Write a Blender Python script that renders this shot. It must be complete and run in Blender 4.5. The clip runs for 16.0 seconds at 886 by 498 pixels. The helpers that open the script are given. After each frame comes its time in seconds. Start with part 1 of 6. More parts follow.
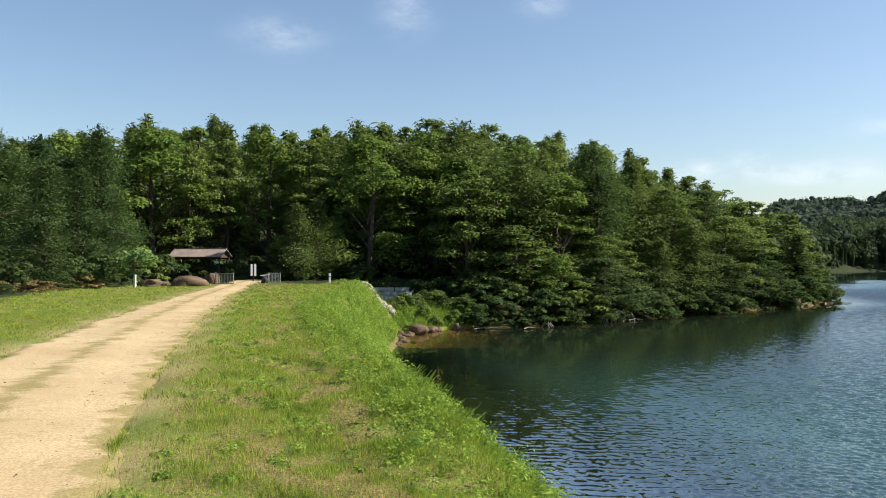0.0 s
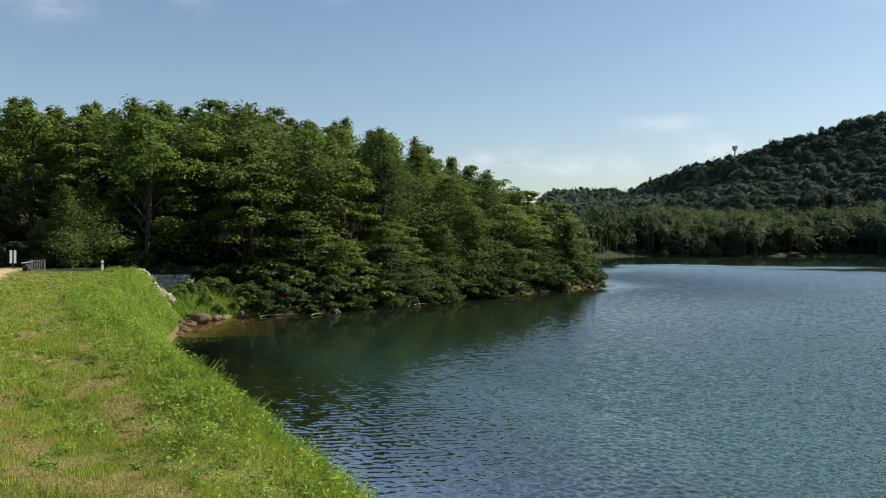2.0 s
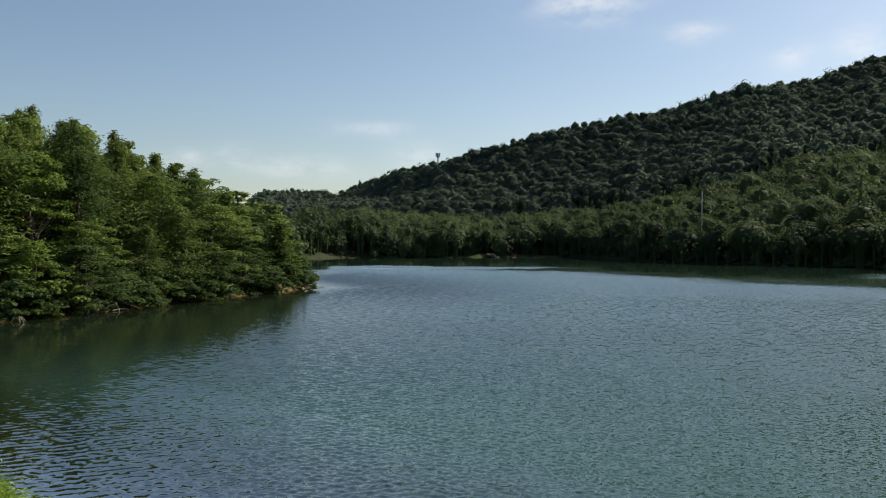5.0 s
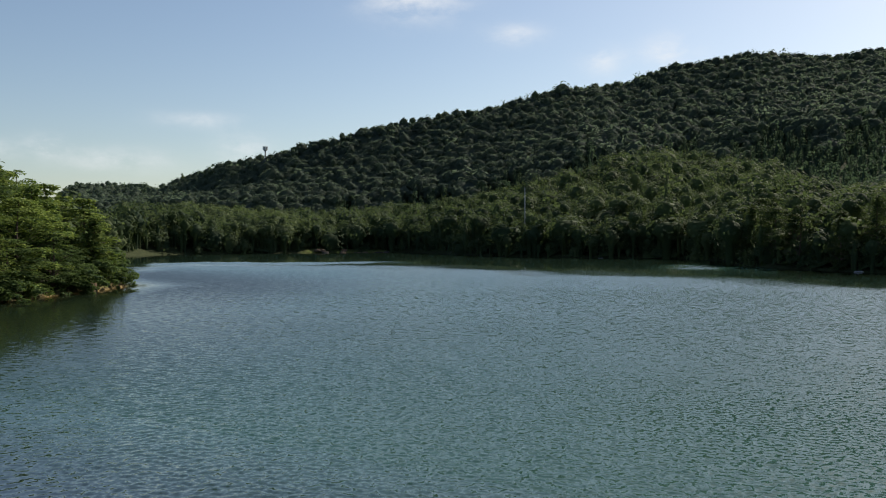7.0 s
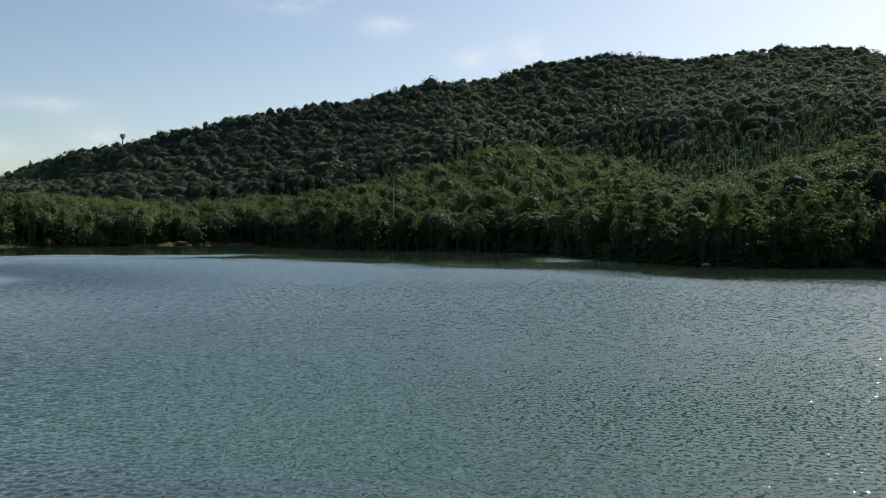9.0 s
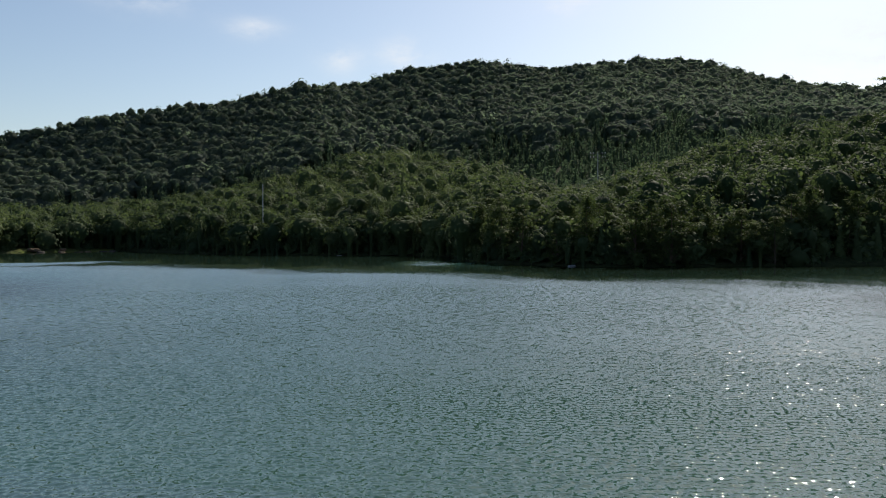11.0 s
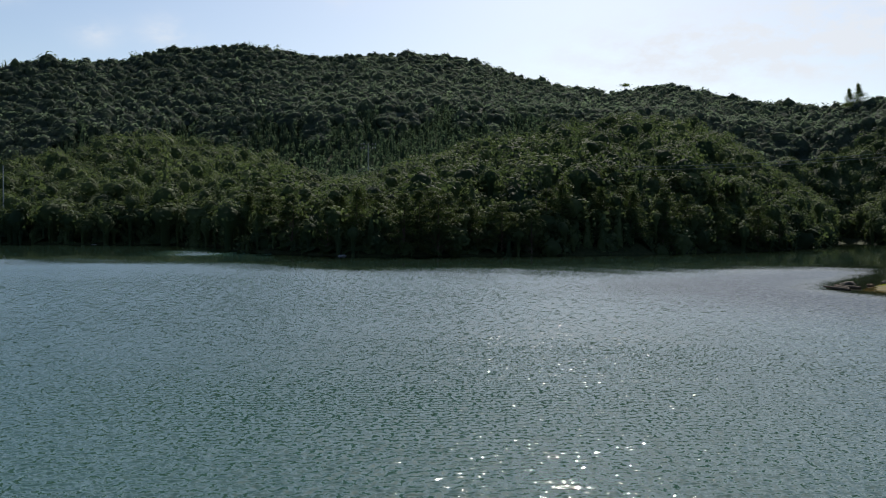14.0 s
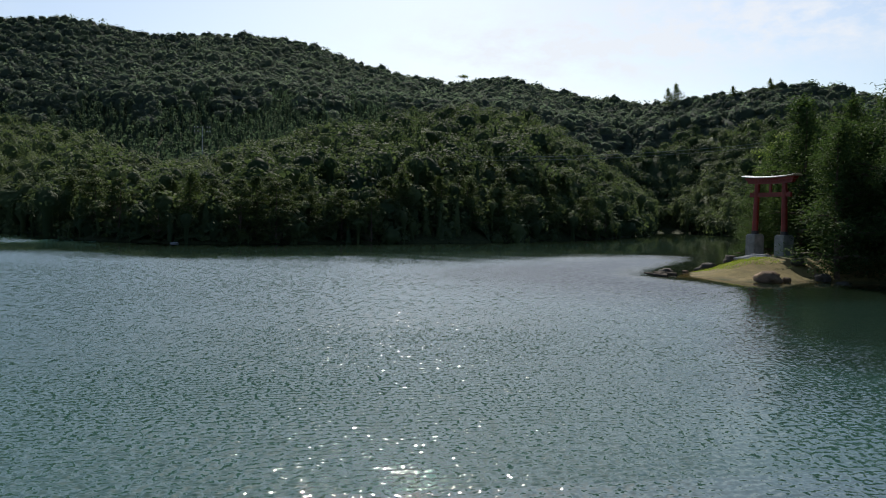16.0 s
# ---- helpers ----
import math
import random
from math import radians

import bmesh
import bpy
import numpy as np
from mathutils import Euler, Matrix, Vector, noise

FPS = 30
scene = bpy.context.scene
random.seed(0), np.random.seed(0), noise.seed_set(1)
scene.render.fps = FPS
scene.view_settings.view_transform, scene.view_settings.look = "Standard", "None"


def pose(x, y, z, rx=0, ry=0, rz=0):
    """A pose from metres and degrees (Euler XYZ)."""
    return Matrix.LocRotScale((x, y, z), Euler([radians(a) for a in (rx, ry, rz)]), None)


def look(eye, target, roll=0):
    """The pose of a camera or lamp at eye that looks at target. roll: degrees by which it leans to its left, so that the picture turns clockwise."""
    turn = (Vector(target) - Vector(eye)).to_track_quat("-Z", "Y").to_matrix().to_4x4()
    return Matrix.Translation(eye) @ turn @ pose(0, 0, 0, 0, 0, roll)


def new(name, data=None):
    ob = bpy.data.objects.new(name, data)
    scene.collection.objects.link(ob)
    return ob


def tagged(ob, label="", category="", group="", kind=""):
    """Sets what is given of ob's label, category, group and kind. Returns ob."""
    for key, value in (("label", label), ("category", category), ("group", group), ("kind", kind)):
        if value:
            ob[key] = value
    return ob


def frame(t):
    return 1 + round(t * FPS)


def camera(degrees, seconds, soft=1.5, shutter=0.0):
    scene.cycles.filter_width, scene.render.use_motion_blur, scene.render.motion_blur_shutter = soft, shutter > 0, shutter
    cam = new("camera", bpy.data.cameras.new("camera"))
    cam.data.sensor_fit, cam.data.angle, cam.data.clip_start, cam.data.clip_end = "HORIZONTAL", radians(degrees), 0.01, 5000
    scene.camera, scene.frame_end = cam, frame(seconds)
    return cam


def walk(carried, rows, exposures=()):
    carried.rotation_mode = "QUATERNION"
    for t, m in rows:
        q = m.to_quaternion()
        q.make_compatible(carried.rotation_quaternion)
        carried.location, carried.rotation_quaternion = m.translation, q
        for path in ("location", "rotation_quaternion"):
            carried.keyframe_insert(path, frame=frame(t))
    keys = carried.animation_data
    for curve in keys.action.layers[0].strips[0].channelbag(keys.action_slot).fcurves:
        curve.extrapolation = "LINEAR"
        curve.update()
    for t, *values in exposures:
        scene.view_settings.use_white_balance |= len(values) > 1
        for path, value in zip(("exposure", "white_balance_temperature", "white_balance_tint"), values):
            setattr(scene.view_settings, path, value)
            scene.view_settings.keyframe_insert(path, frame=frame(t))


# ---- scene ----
# The y axis runs along the dam's crest, x towards the lake; z = 0 is the water.
cam = camera(55.16, 16.0, soft=1.05)
EYE = (0.0, 0.0, 4.0)
TURNS = [  # seconds, yaw, pitch, roll
    (0.0, -12.00, 0.33, -0.00),
    (0.5, -14.82, -0.23, 0.00),
    (1.0, -18.53, -0.62, -0.08),
    (1.5, -22.70, -0.69, -0.03),
    (2.0, -26.29, -0.60, -0.12),
    (2.5, -30.19, -0.28, -0.22),
    (3.0, -33.80, -0.20, -0.31),
    (3.5, -36.92, -0.30, -0.46),
    (4.0, -39.81, -0.42, -0.34),
    (6.5, -54.39, -0.47, -0.24),
    (7.0, -57.07, -0.73, 0.00),
    (7.5, -58.95, -0.96, 0.05),
    (8.0, -60.89, -1.08, -0.18),
    (8.5, -63.58, -1.19, -0.29),
    (9.0, -65.92, -1.19, -0.25),
    (11.5, -76.74, -1.02, 0.11),
    (12.0, -79.00, -1.23, -0.00),
    (12.5, -81.46, -1.28, -0.17),
    (13.0, -83.89, -1.23, -0.24),
    (13.5, -86.60, -1.24, -0.18),
    (14.0, -89.96, -1.56, -0.39),
    (14.5, -92.94, -1.72, -0.28),
    (15.0, -95.74, -1.77, -0.46),
    (15.5, -98.55, -2.02, -0.79),
    (16.0, -100.75, -2.26, -0.91),
]
EXPOSURES = [  # seconds, stops, kelvin, tint
    (0.0, 0.85, 6500, 10), (1.0, 0.84, 6500, 10), (1.5, 0.72, 6550, 10), (2.0, 0.56, 6600, 10), (2.5, 0.60, 6700, 10), (3.0, 0.64, 6750, 10), (3.5, 0.60, 6800, 10),
    (4.0, 0.40, 6800, 10), (7.0, 0.39, 6850, 10), (9.0, 0.40, 6900, 10), (12.5, 0.38, 6650, 10), (13.5, 0.22, 6550, 10), (14.5, 0.32, 6500, 10), (16.0, 0.34, 6500, 10),
]
walk(cam, [(t, pose(*EYE, 90 + p, r, a)) for t, a, p, r in TURNS], EXPOSURES)

# ---- light ----
SUN_A, SUN_EL = 100.5, 38.0
world = bpy.data.worlds.new("sky")
scene.world = world
world.use_nodes = True
wn, wl = world.node_tree.nodes, world.node_tree.links
bg = wn["Background"]
sky = wn.new("ShaderNodeTexSky")
sky.sky_type = "NISHITA"
sky.sun_disc = False
sky.sun_elevation, sky.sun_rotation = radians(SUN_EL), radians(SUN_A)
sky.air_density, sky.dust_density, sky.ozone_density = 1.0, 0.85, 2.1
bg.inputs["Strength"].default_value = 0.085


def wmath(op, a, b=None, c=None):
    n = wn.new("ShaderNodeMath")
    n.operation = op
    for i, v in enumerate((a, b, c)):
        if v is None:
            continue
        if isinstance(v, (int, float)):
            n.inputs[i].default_value = v
        else:
            wl.new(v, n.inputs[i])
    return n.outputs[0]


def build_clouds():
    """Small fair-weather clouds: bearing and height in degrees, half width, half height, density."""
    tc = wn.new("ShaderNodeTexCoord")
    sep = wn.new("ShaderNodeSeparateXYZ")
    wl.new(tc.outputs["Generated"], sep.inputs[0])
    az = wmath("MULTIPLY", wmath("ARCTAN2", sep.outputs[0], sep.outputs[1]), 57.2958)
    el = wmath("MULTIPLY", wmath("ARCSINE", sep.outputs[2]), 57.2958)
    noise_n = wn.new("ShaderNodeTexNoise")
    mp = wn.new("ShaderNodeMapping")
    mp.inputs["Scale"].default_value = (14, 14, 30)
    wl.new(tc.outputs["Generated"], mp.inputs[0])
    wl.new(mp.outputs[0], noise_n.inputs["Vector"])
    noise_n.inputs["Scale"].default_value = 1.6
    noise_n.inputs["Detail"].default_value = 7
    noise_n.inputs["Roughness"].default_value = 0.62
    total = None
    spots = [(1.2, 14.2, 2.4, 1.0, 0.3), (9.5, 16.0, 1.5, 1.4, 0.32), (18.7, 16.6, 1.3, 0.8, 0.4), (28.7, 5.2, 1.4, 0.6, 0.6),
             (32, 5.6, 1.2, 0.6, 0.7), (36, 4.9, 3.0, 0.7, 0.5), (41, 7.6, 2.4, 0.5, 0.4), (43.9, 5.9, 1.5, 0.9, 0.6),
             (55.2, 15.6, 3.2, 1.2, 0.8), (62, 13.4, 1.7, 0.6, 0.6), (67.8, 11.6, 1.3, 0.8, 0.6), (72, 11.9, 1.6, 1.0, 0.7),
             (83.2, 15.2, 2.0, 0.9, 0.6), (108, 11.0, 11.0, 2.6, 1.2), (123, 12.5, 13.0, 2.6, 1.1)]
    for a0, e0, wa, he, dens in spots:
        da = wmath("DIVIDE", wmath("SUBTRACT", az, a0), wa)
        de = wmath("DIVIDE", wmath("SUBTRACT", el, e0), he)
        r2 = wmath("ADD", wmath("MULTIPLY", da, da), wmath("MULTIPLY", de, de))
        g = wmath("MULTIPLY", wmath("EXPONENT", wmath("MULTIPLY", r2, -1.0)), dens)
        total = g if total is None else wmath("ADD", total, g)
    ramp = wn.new("ShaderNodeMapRange")
    ramp.inputs["From Min"].default_value, ramp.inputs["From Max"].default_value = 0.36, 0.68
    wl.new(noise_n.outputs["Fac"], ramp.inputs["Value"])
    fac = wmath("MINIMUM", wmath("MULTIPLY", total, wmath("MULTIPLY_ADD", ramp.outputs[0], 0.9, 0.12)), 0.9)
    mix = wn.new("ShaderNodeMix")
    mix.data_type = "RGBA"
    wl.new(fac, mix.inputs["Factor"])
    wl.new(sky.outputs[0], mix.inputs["A"])
    mix.inputs["B"].default_value = (7.8, 8.2, 8.8, 1)
    wl.new(mix.outputs["Result"], bg.inputs["Color"])


build_clouds()
sun_dir = Vector((math.sin(radians(SUN_A)) * math.cos(radians(SUN_EL)), math.cos(radians(SUN_A)) * math.cos(radians(SUN_EL)), math.sin(radians(SUN_EL))))
sun = new("sun", bpy.data.lights.new("sun", "SUN"))
sun.data.energy, sun.data.angle, sun.data.color = 5.0, radians(0.55), (1.0, 0.94, 0.84)
sun.matrix_world = look(sun_dir * 300, (0, 0, 0))


# ---- materials ----
def material(name, rough=0.8):
    m = bpy.data.materials.new(name)
    m.use_nodes = True
    n = m.node_tree.nodes
    p = n["Principled BSDF"]
    p.inputs["Roughness"].default_value = rough
    if rough > 0.8:
        p.inputs["Specular IOR Level"].default_value = 0.12
    return m, n, m.node_tree.links, p


def noise_tex(n, l, vec, scale, detail=4, rough=0.55):
    t = n.new("ShaderNodeTexNoise")
    t.inputs["Scale"].default_value, t.inputs["Detail"].default_value, t.inputs["Roughness"].default_value = scale, detail, rough
    if vec is not None:
        l.new(vec, t.inputs["Vector"])
    return t.outputs["Fac"]


def ramp(n, l, fac, stops):
    r = n.new("ShaderNodeValToRGB")
    while len(r.color_ramp.elements) < len(stops):
        r.color_ramp.elements.new(0.5)
    for e, (at, col) in zip(r.color_ramp.elements, stops):
        e.position, e.color = at, (*col, 1)
    l.new(fac, r.inputs[0])
    return r.outputs[0]


def mixed(n, l, fac, a, b):
    x = n.new("ShaderNodeMix")
    x.data_type = "RGBA"
    for v, key in ((fac, "Factor"), (a, "A"), (b, "B")):
        if isinstance(v, (int, float)):
            x.inputs[key].default_value = v
        elif isinstance(v, tuple):
            x.inputs[key].default_value = (*v, 1)
        else:
            l.new(v, x.inputs[key])
    return x.outputs["Result"]


def bump(n, l, p, height, strength, dist):
    b = n.new("ShaderNodeBump")
    b.inputs["Strength"].default_value, b.inputs["Distance"].default_value = strength, dist
    l.new(height, b.inputs["Height"])
    l.new(b.outputs[0], p.inputs["Normal"])
    return b


def coords(n):
    return n.new("ShaderNodeTexCoord").outputs["Object"]


def attribute(n, name):
    a = n.new("ShaderNodeAttribute")
    a.attribute_name = name
    return a.outputs["Fac"]


def grained(name, dark, light, scale=3.0, rough=0.85, bump_s=0.4, bump_d=0.02, metal=0.0):
    """A surface with colour varied at two scales and a fine relief."""
    m, n, l, p = material(name, rough)
    v = coords(n)
    big, fine = noise_tex(n, l, v, scale, 5), noise_tex(n, l, v, scale * 9, 4, 0.65)
    c = ramp(n, l, big, [(0.3, dark), (0.7, light)])
    mid = tuple((a + b) / 2 * 0.75 for a, b in zip(dark, light))
    l.new(mixed(n, l, ramp(n, l, fine, [(0.45, (0, 0, 0)), (0.75, (0.6, 0.6, 0.6))]), c, mid), p.inputs["Base Color"])
    p.inputs["Metallic"].default_value = metal
    bump(n, l, p, fine, bump_s, bump_d)
    return m


def foliage(name, dark, light, trans=0.38, tint=False, by_tree=0.5):
    """Leaves: varied leaf by leaf and tree by tree, lit partly through."""
    m, n, l, p = material(name, 0.8)
    g = n.new("ShaderNodeNewGeometry")
    leaf = g.outputs["Random Per Island"]
    tree = attribute(n, "tint") if tint else n.new("ShaderNodeObjectInfo").outputs["Random"]
    a = mixed(n, l, tree, dark, light)
    warm = tuple(c * k for c, k in zip(light, (1.25, 1.1, 0.8)))
    cool = tuple(c * k for c, k in zip(dark, (0.75, 0.85, 0.95)))
    b = mixed(n, l, leaf, cool, warm)
    col = mixed(n, l, by_tree, b, a)
    l.new(col, p.inputs["Base Color"])
    p.inputs["Specular IOR Level"].default_value = 0.12
    t = n.new("ShaderNodeBsdfTranslucent")
    l.new(mixed(n, l, 0.5, col, tuple(c * k for c, k in zip(light, (1.05, 1.15, 0.7)))), t.inputs["Color"])
    x = n.new("ShaderNodeMixShader")
    x.inputs[0].default_value = trans
    l.new(p.outputs[0], x.inputs[1])
    l.new(t.outputs[0], x.inputs[2])
    l.new(x.outputs[0], n["Material Output"].inputs["Surface"])
    return m


PINE = foliage("pine_needles", (0.030, 0.068, 0.024), (0.165, 0.215, 0.062), 0.30)
# darker copy of the pine green, with the shade put into its colour
SHADE_PINE = foliage("shade_pine_needles", (0.024, 0.054, 0.022), (0.070, 0.112, 0.036), 0.34)
BROAD = foliage("broad_leaves", (0.040, 0.088, 0.024), (0.175, 0.232, 0.062), 0.34)
LIGHT_BROAD = foliage("light_broad_leaves", (0.085, 0.150, 0.030), (0.165, 0.230, 0.052), 0.34)
PALE_LEAF = foliage("pale_leaves", (0.11, 0.20, 0.07), (0.22, 0.33, 0.13))
# broad leaves again, coloured dark for the shade under the trees
SHADE_LEAF = foliage("shaded_wood_leaves", (0.034, 0.066, 0.026), (0.088, 0.132, 0.044), 0.40)
# shade of the headland's unlit side, put into the leaf colour
HEAD_SHADE_LEAF = foliage("shaded_headland_leaves", (0.022, 0.044, 0.020), (0.072, 0.100, 0.034), 0.32)
SHORE_WOODS = foliage("shore_wood_leaves", (0.026, 0.050, 0.028), (0.102, 0.134, 0.058), 0.40, True, 0.9)
# distance haze is mixed into these leaves as a paler grey-blue
HAZY_WOODS = foliage("hazy_woods_leaves", (0.084, 0.116, 0.094), (0.100, 0.134, 0.102), 0.66, True, 0.93)
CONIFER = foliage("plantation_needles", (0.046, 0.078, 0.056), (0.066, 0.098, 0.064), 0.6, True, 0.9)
GRASS = foliage("grass_blades", (0.036, 0.098, 0.012), (0.325, 0.400, 0.066), 0.34, True)
DRY_BRUSH = foliage("dry_brush", (0.09, 0.072, 0.030), (0.20, 0.155, 0.066), 0.2)
STRAW = foliage("straw", (0.24, 0.185, 0.055), (0.44, 0.35, 0.13), 0.3, True)
BANK_GRASS = foliage("bank_grass_blades", (0.045, 0.125, 0.018), (0.265, 0.375, 0.070), 0.38, True)
BARK = grained("bark", (0.05, 0.038, 0.028), (0.14, 0.11, 0.085), 5, 0.9, 0.8)
PALE_BARK = grained("bleached_wood", (0.17, 0.15, 0.12), (0.34, 0.31, 0.26), 6, 0.9, 0.6)
RUBBLE = grained("pale_rubble", (0.34, 0.30, 0.23), (0.60, 0.55, 0.45), 5.0, 0.92, 1.0, 0.05)
ROCK = grained("granite", (0.068, 0.048, 0.032), (0.195, 0.138, 0.092), 1.6, 0.9, 0.7, 0.05)
PEBBLE = grained("track_pebbles", (0.15, 0.11, 0.07), (0.34, 0.26, 0.17), 9.0, 0.9, 0.4, 0.01)
DARK_ROCK = grained("wet_rock", (0.03, 0.028, 0.025), (0.085, 0.075, 0.065), 1.6, 0.88, 0.7, 0.05)
GREY_STONE = grained("grey_stone", (0.17, 0.18, 0.19), (0.36, 0.37, 0.39), 2.5, 0.85, 0.6, 0.03)
CONCRETE = grained("weathered_concrete", (0.16, 0.16, 0.155), (0.32, 0.32, 0.30), 2.0, 0.85, 0.4, 0.01)
RED_PAINT = grained("vermilion_paint", (0.15, 0.014, 0.009), (0.24, 0.026, 0.016), 2.0, 0.5, 0.2, 0.004)
CAP_METAL = grained("weathered_copper_cap", (0.62, 0.61, 0.58), (0.82, 0.80, 0.77), 3.0, 0.35, 0.2, 0.004)
ROOF = grained("brown_roof_sheet", (0.20, 0.150, 0.120), (0.29, 0.225, 0.185), 2.0, 0.7, 0.3, 0.01)
DARK_WOOD = grained("dark_timber", (0.035, 0.022, 0.016), (0.085, 0.058, 0.042), 5.0, 0.75, 0.5, 0.008)
GALV = grained("galvanised_steel", (0.17, 0.19, 0.16), (0.29, 0.31, 0.27), 6.0, 0.6, 0.2, 0.003, 0.3)
WHITE = grained("white_painted_metal", (0.66, 0.66, 0.64), (0.82, 0.82, 0.80), 4.0, 0.45, 0.1, 0.002)
BLACKISH = grained("black_steel", (0.015, 0.015, 0.016), (0.04, 0.04, 0.042), 6.0, 0.5, 0.2, 0.002)
GREY_POLE = grained("pole_concrete", (0.26, 0.26, 0.25), (0.42, 0.42, 0.40), 2.0, 0.8, 0.2, 0.004)


def ground_material():
    m, n, l, p = material("ground_soil", 0.95)
    v = coords(n)
    big, mid, fine = noise_tex(n, l, v, 0.25, 5), noise_tex(n, l, v, 1.3, 6, 0.62), noise_tex(n, l, v, 34, 5, 0.75)
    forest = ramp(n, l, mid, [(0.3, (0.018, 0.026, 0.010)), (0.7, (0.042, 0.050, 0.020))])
    green = ramp(n, l, mid, [(0.30, (0.085, 0.130, 0.020)), (0.52, (0.175, 0.225, 0.034)), (0.72, (0.27, 0.31, 0.055))])
    straw = ramp(n, l, fine, [(0.40, (0.060, 0.048, 0.016)), (0.60, (0.30, 0.245, 0.088))])
    speck = n.new("ShaderNodeMath")
    speck.operation = "MULTIPLY_ADD"
    l.new(noise_tex(n, l, v, 14, 4, 0.7), speck.inputs[0])
    speck.inputs[1].default_value = 0.9
    l.new(noise_tex(n, l, v, 0.75, 6, 0.7), speck.inputs[2])
    worn = n.new("ShaderNodeMath")
    worn.operation = "MULTIPLY_ADD"
    l.new(attribute(n, "dry"), worn.inputs[0])
    worn.inputs[1].default_value = 0.36
    l.new(speck.outputs[0], worn.inputs[2])
    dry = ramp(n, l, worn.outputs[0], [(0.99, (0, 0, 0)), (1.09, (0.85, 0.85, 0.85))])
    green = mixed(n, l, ramp(n, l, noise_tex(n, l, v, 38, 3, 0.7), [(0.40, (0.65, 0.65, 0.65)), (0.62, (0, 0, 0))]), green, (0.045, 0.070, 0.014))
    lawn = mixed(n, l, dry, green, straw)
    sand = ramp(n, l, fine, [(0.25, (0.30, 0.215, 0.10)), (0.75, (0.48, 0.37, 0.19))])
    mud = ramp(n, l, mid, [(0.3, (0.17, 0.118, 0.050)), (0.7, (0.30, 0.205, 0.095))])
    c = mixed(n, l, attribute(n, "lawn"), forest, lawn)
    c = mixed(n, l, attribute(n, "sand"), c, sand)
    c = mixed(n, l, attribute(n, "bed"), c, mud)
    l.new(c, p.inputs["Base Color"])
    bump(n, l, p, fine, 0.6, 0.03)
    return m


def road_material():
    m, n, l, p = material("sandy_track", 0.95)
    v = coords(n)
    big, mid, fine = noise_tex(n, l, v, 0.5, 4), noise_tex(n, l, v, 3.0, 6, 0.65), noise_tex(n, l, v, 45, 5, 0.75)
    a = ramp(n, l, big, [(0.3, (0.45, 0.335, 0.178)), (0.7, (0.57, 0.445, 0.255))])
    b = mixed(n, l, ramp(n, l, fine, [(0.40, (0.85, 0.85, 0.85)), (0.56, (0, 0, 0))]), a, (0.29, 0.205, 0.11))
    mp = n.new("ShaderNodeMapping")
    mp.inputs["Scale"].default_value = (0.9, 1.3, 1)
    l.new(v, mp.inputs[0])
    weeds = noise_tex(n, l, mp.outputs[0], 1.8, 8, 0.78)
    green = ramp(n, l, fine, [(0.3, (0.15, 0.125, 0.042)), (0.7, (0.33, 0.265, 0.11))])
    add = n.new("ShaderNodeMath")
    add.operation = "MULTIPLY_ADD"
    l.new(attribute(n, "verge"), add.inputs[0])
    add.inputs[1].default_value = 0.38
    l.new(weeds, add.inputs[2])
    l.new(mixed(n, l, ramp(n, l, add.outputs[0], [(0.585, (0, 0, 0)), (0.70, (0.9, 0.9, 0.9))]), b, green), p.inputs["Base Color"])
    bump(n, l, p, mid, 0.5, 0.03)
    return m


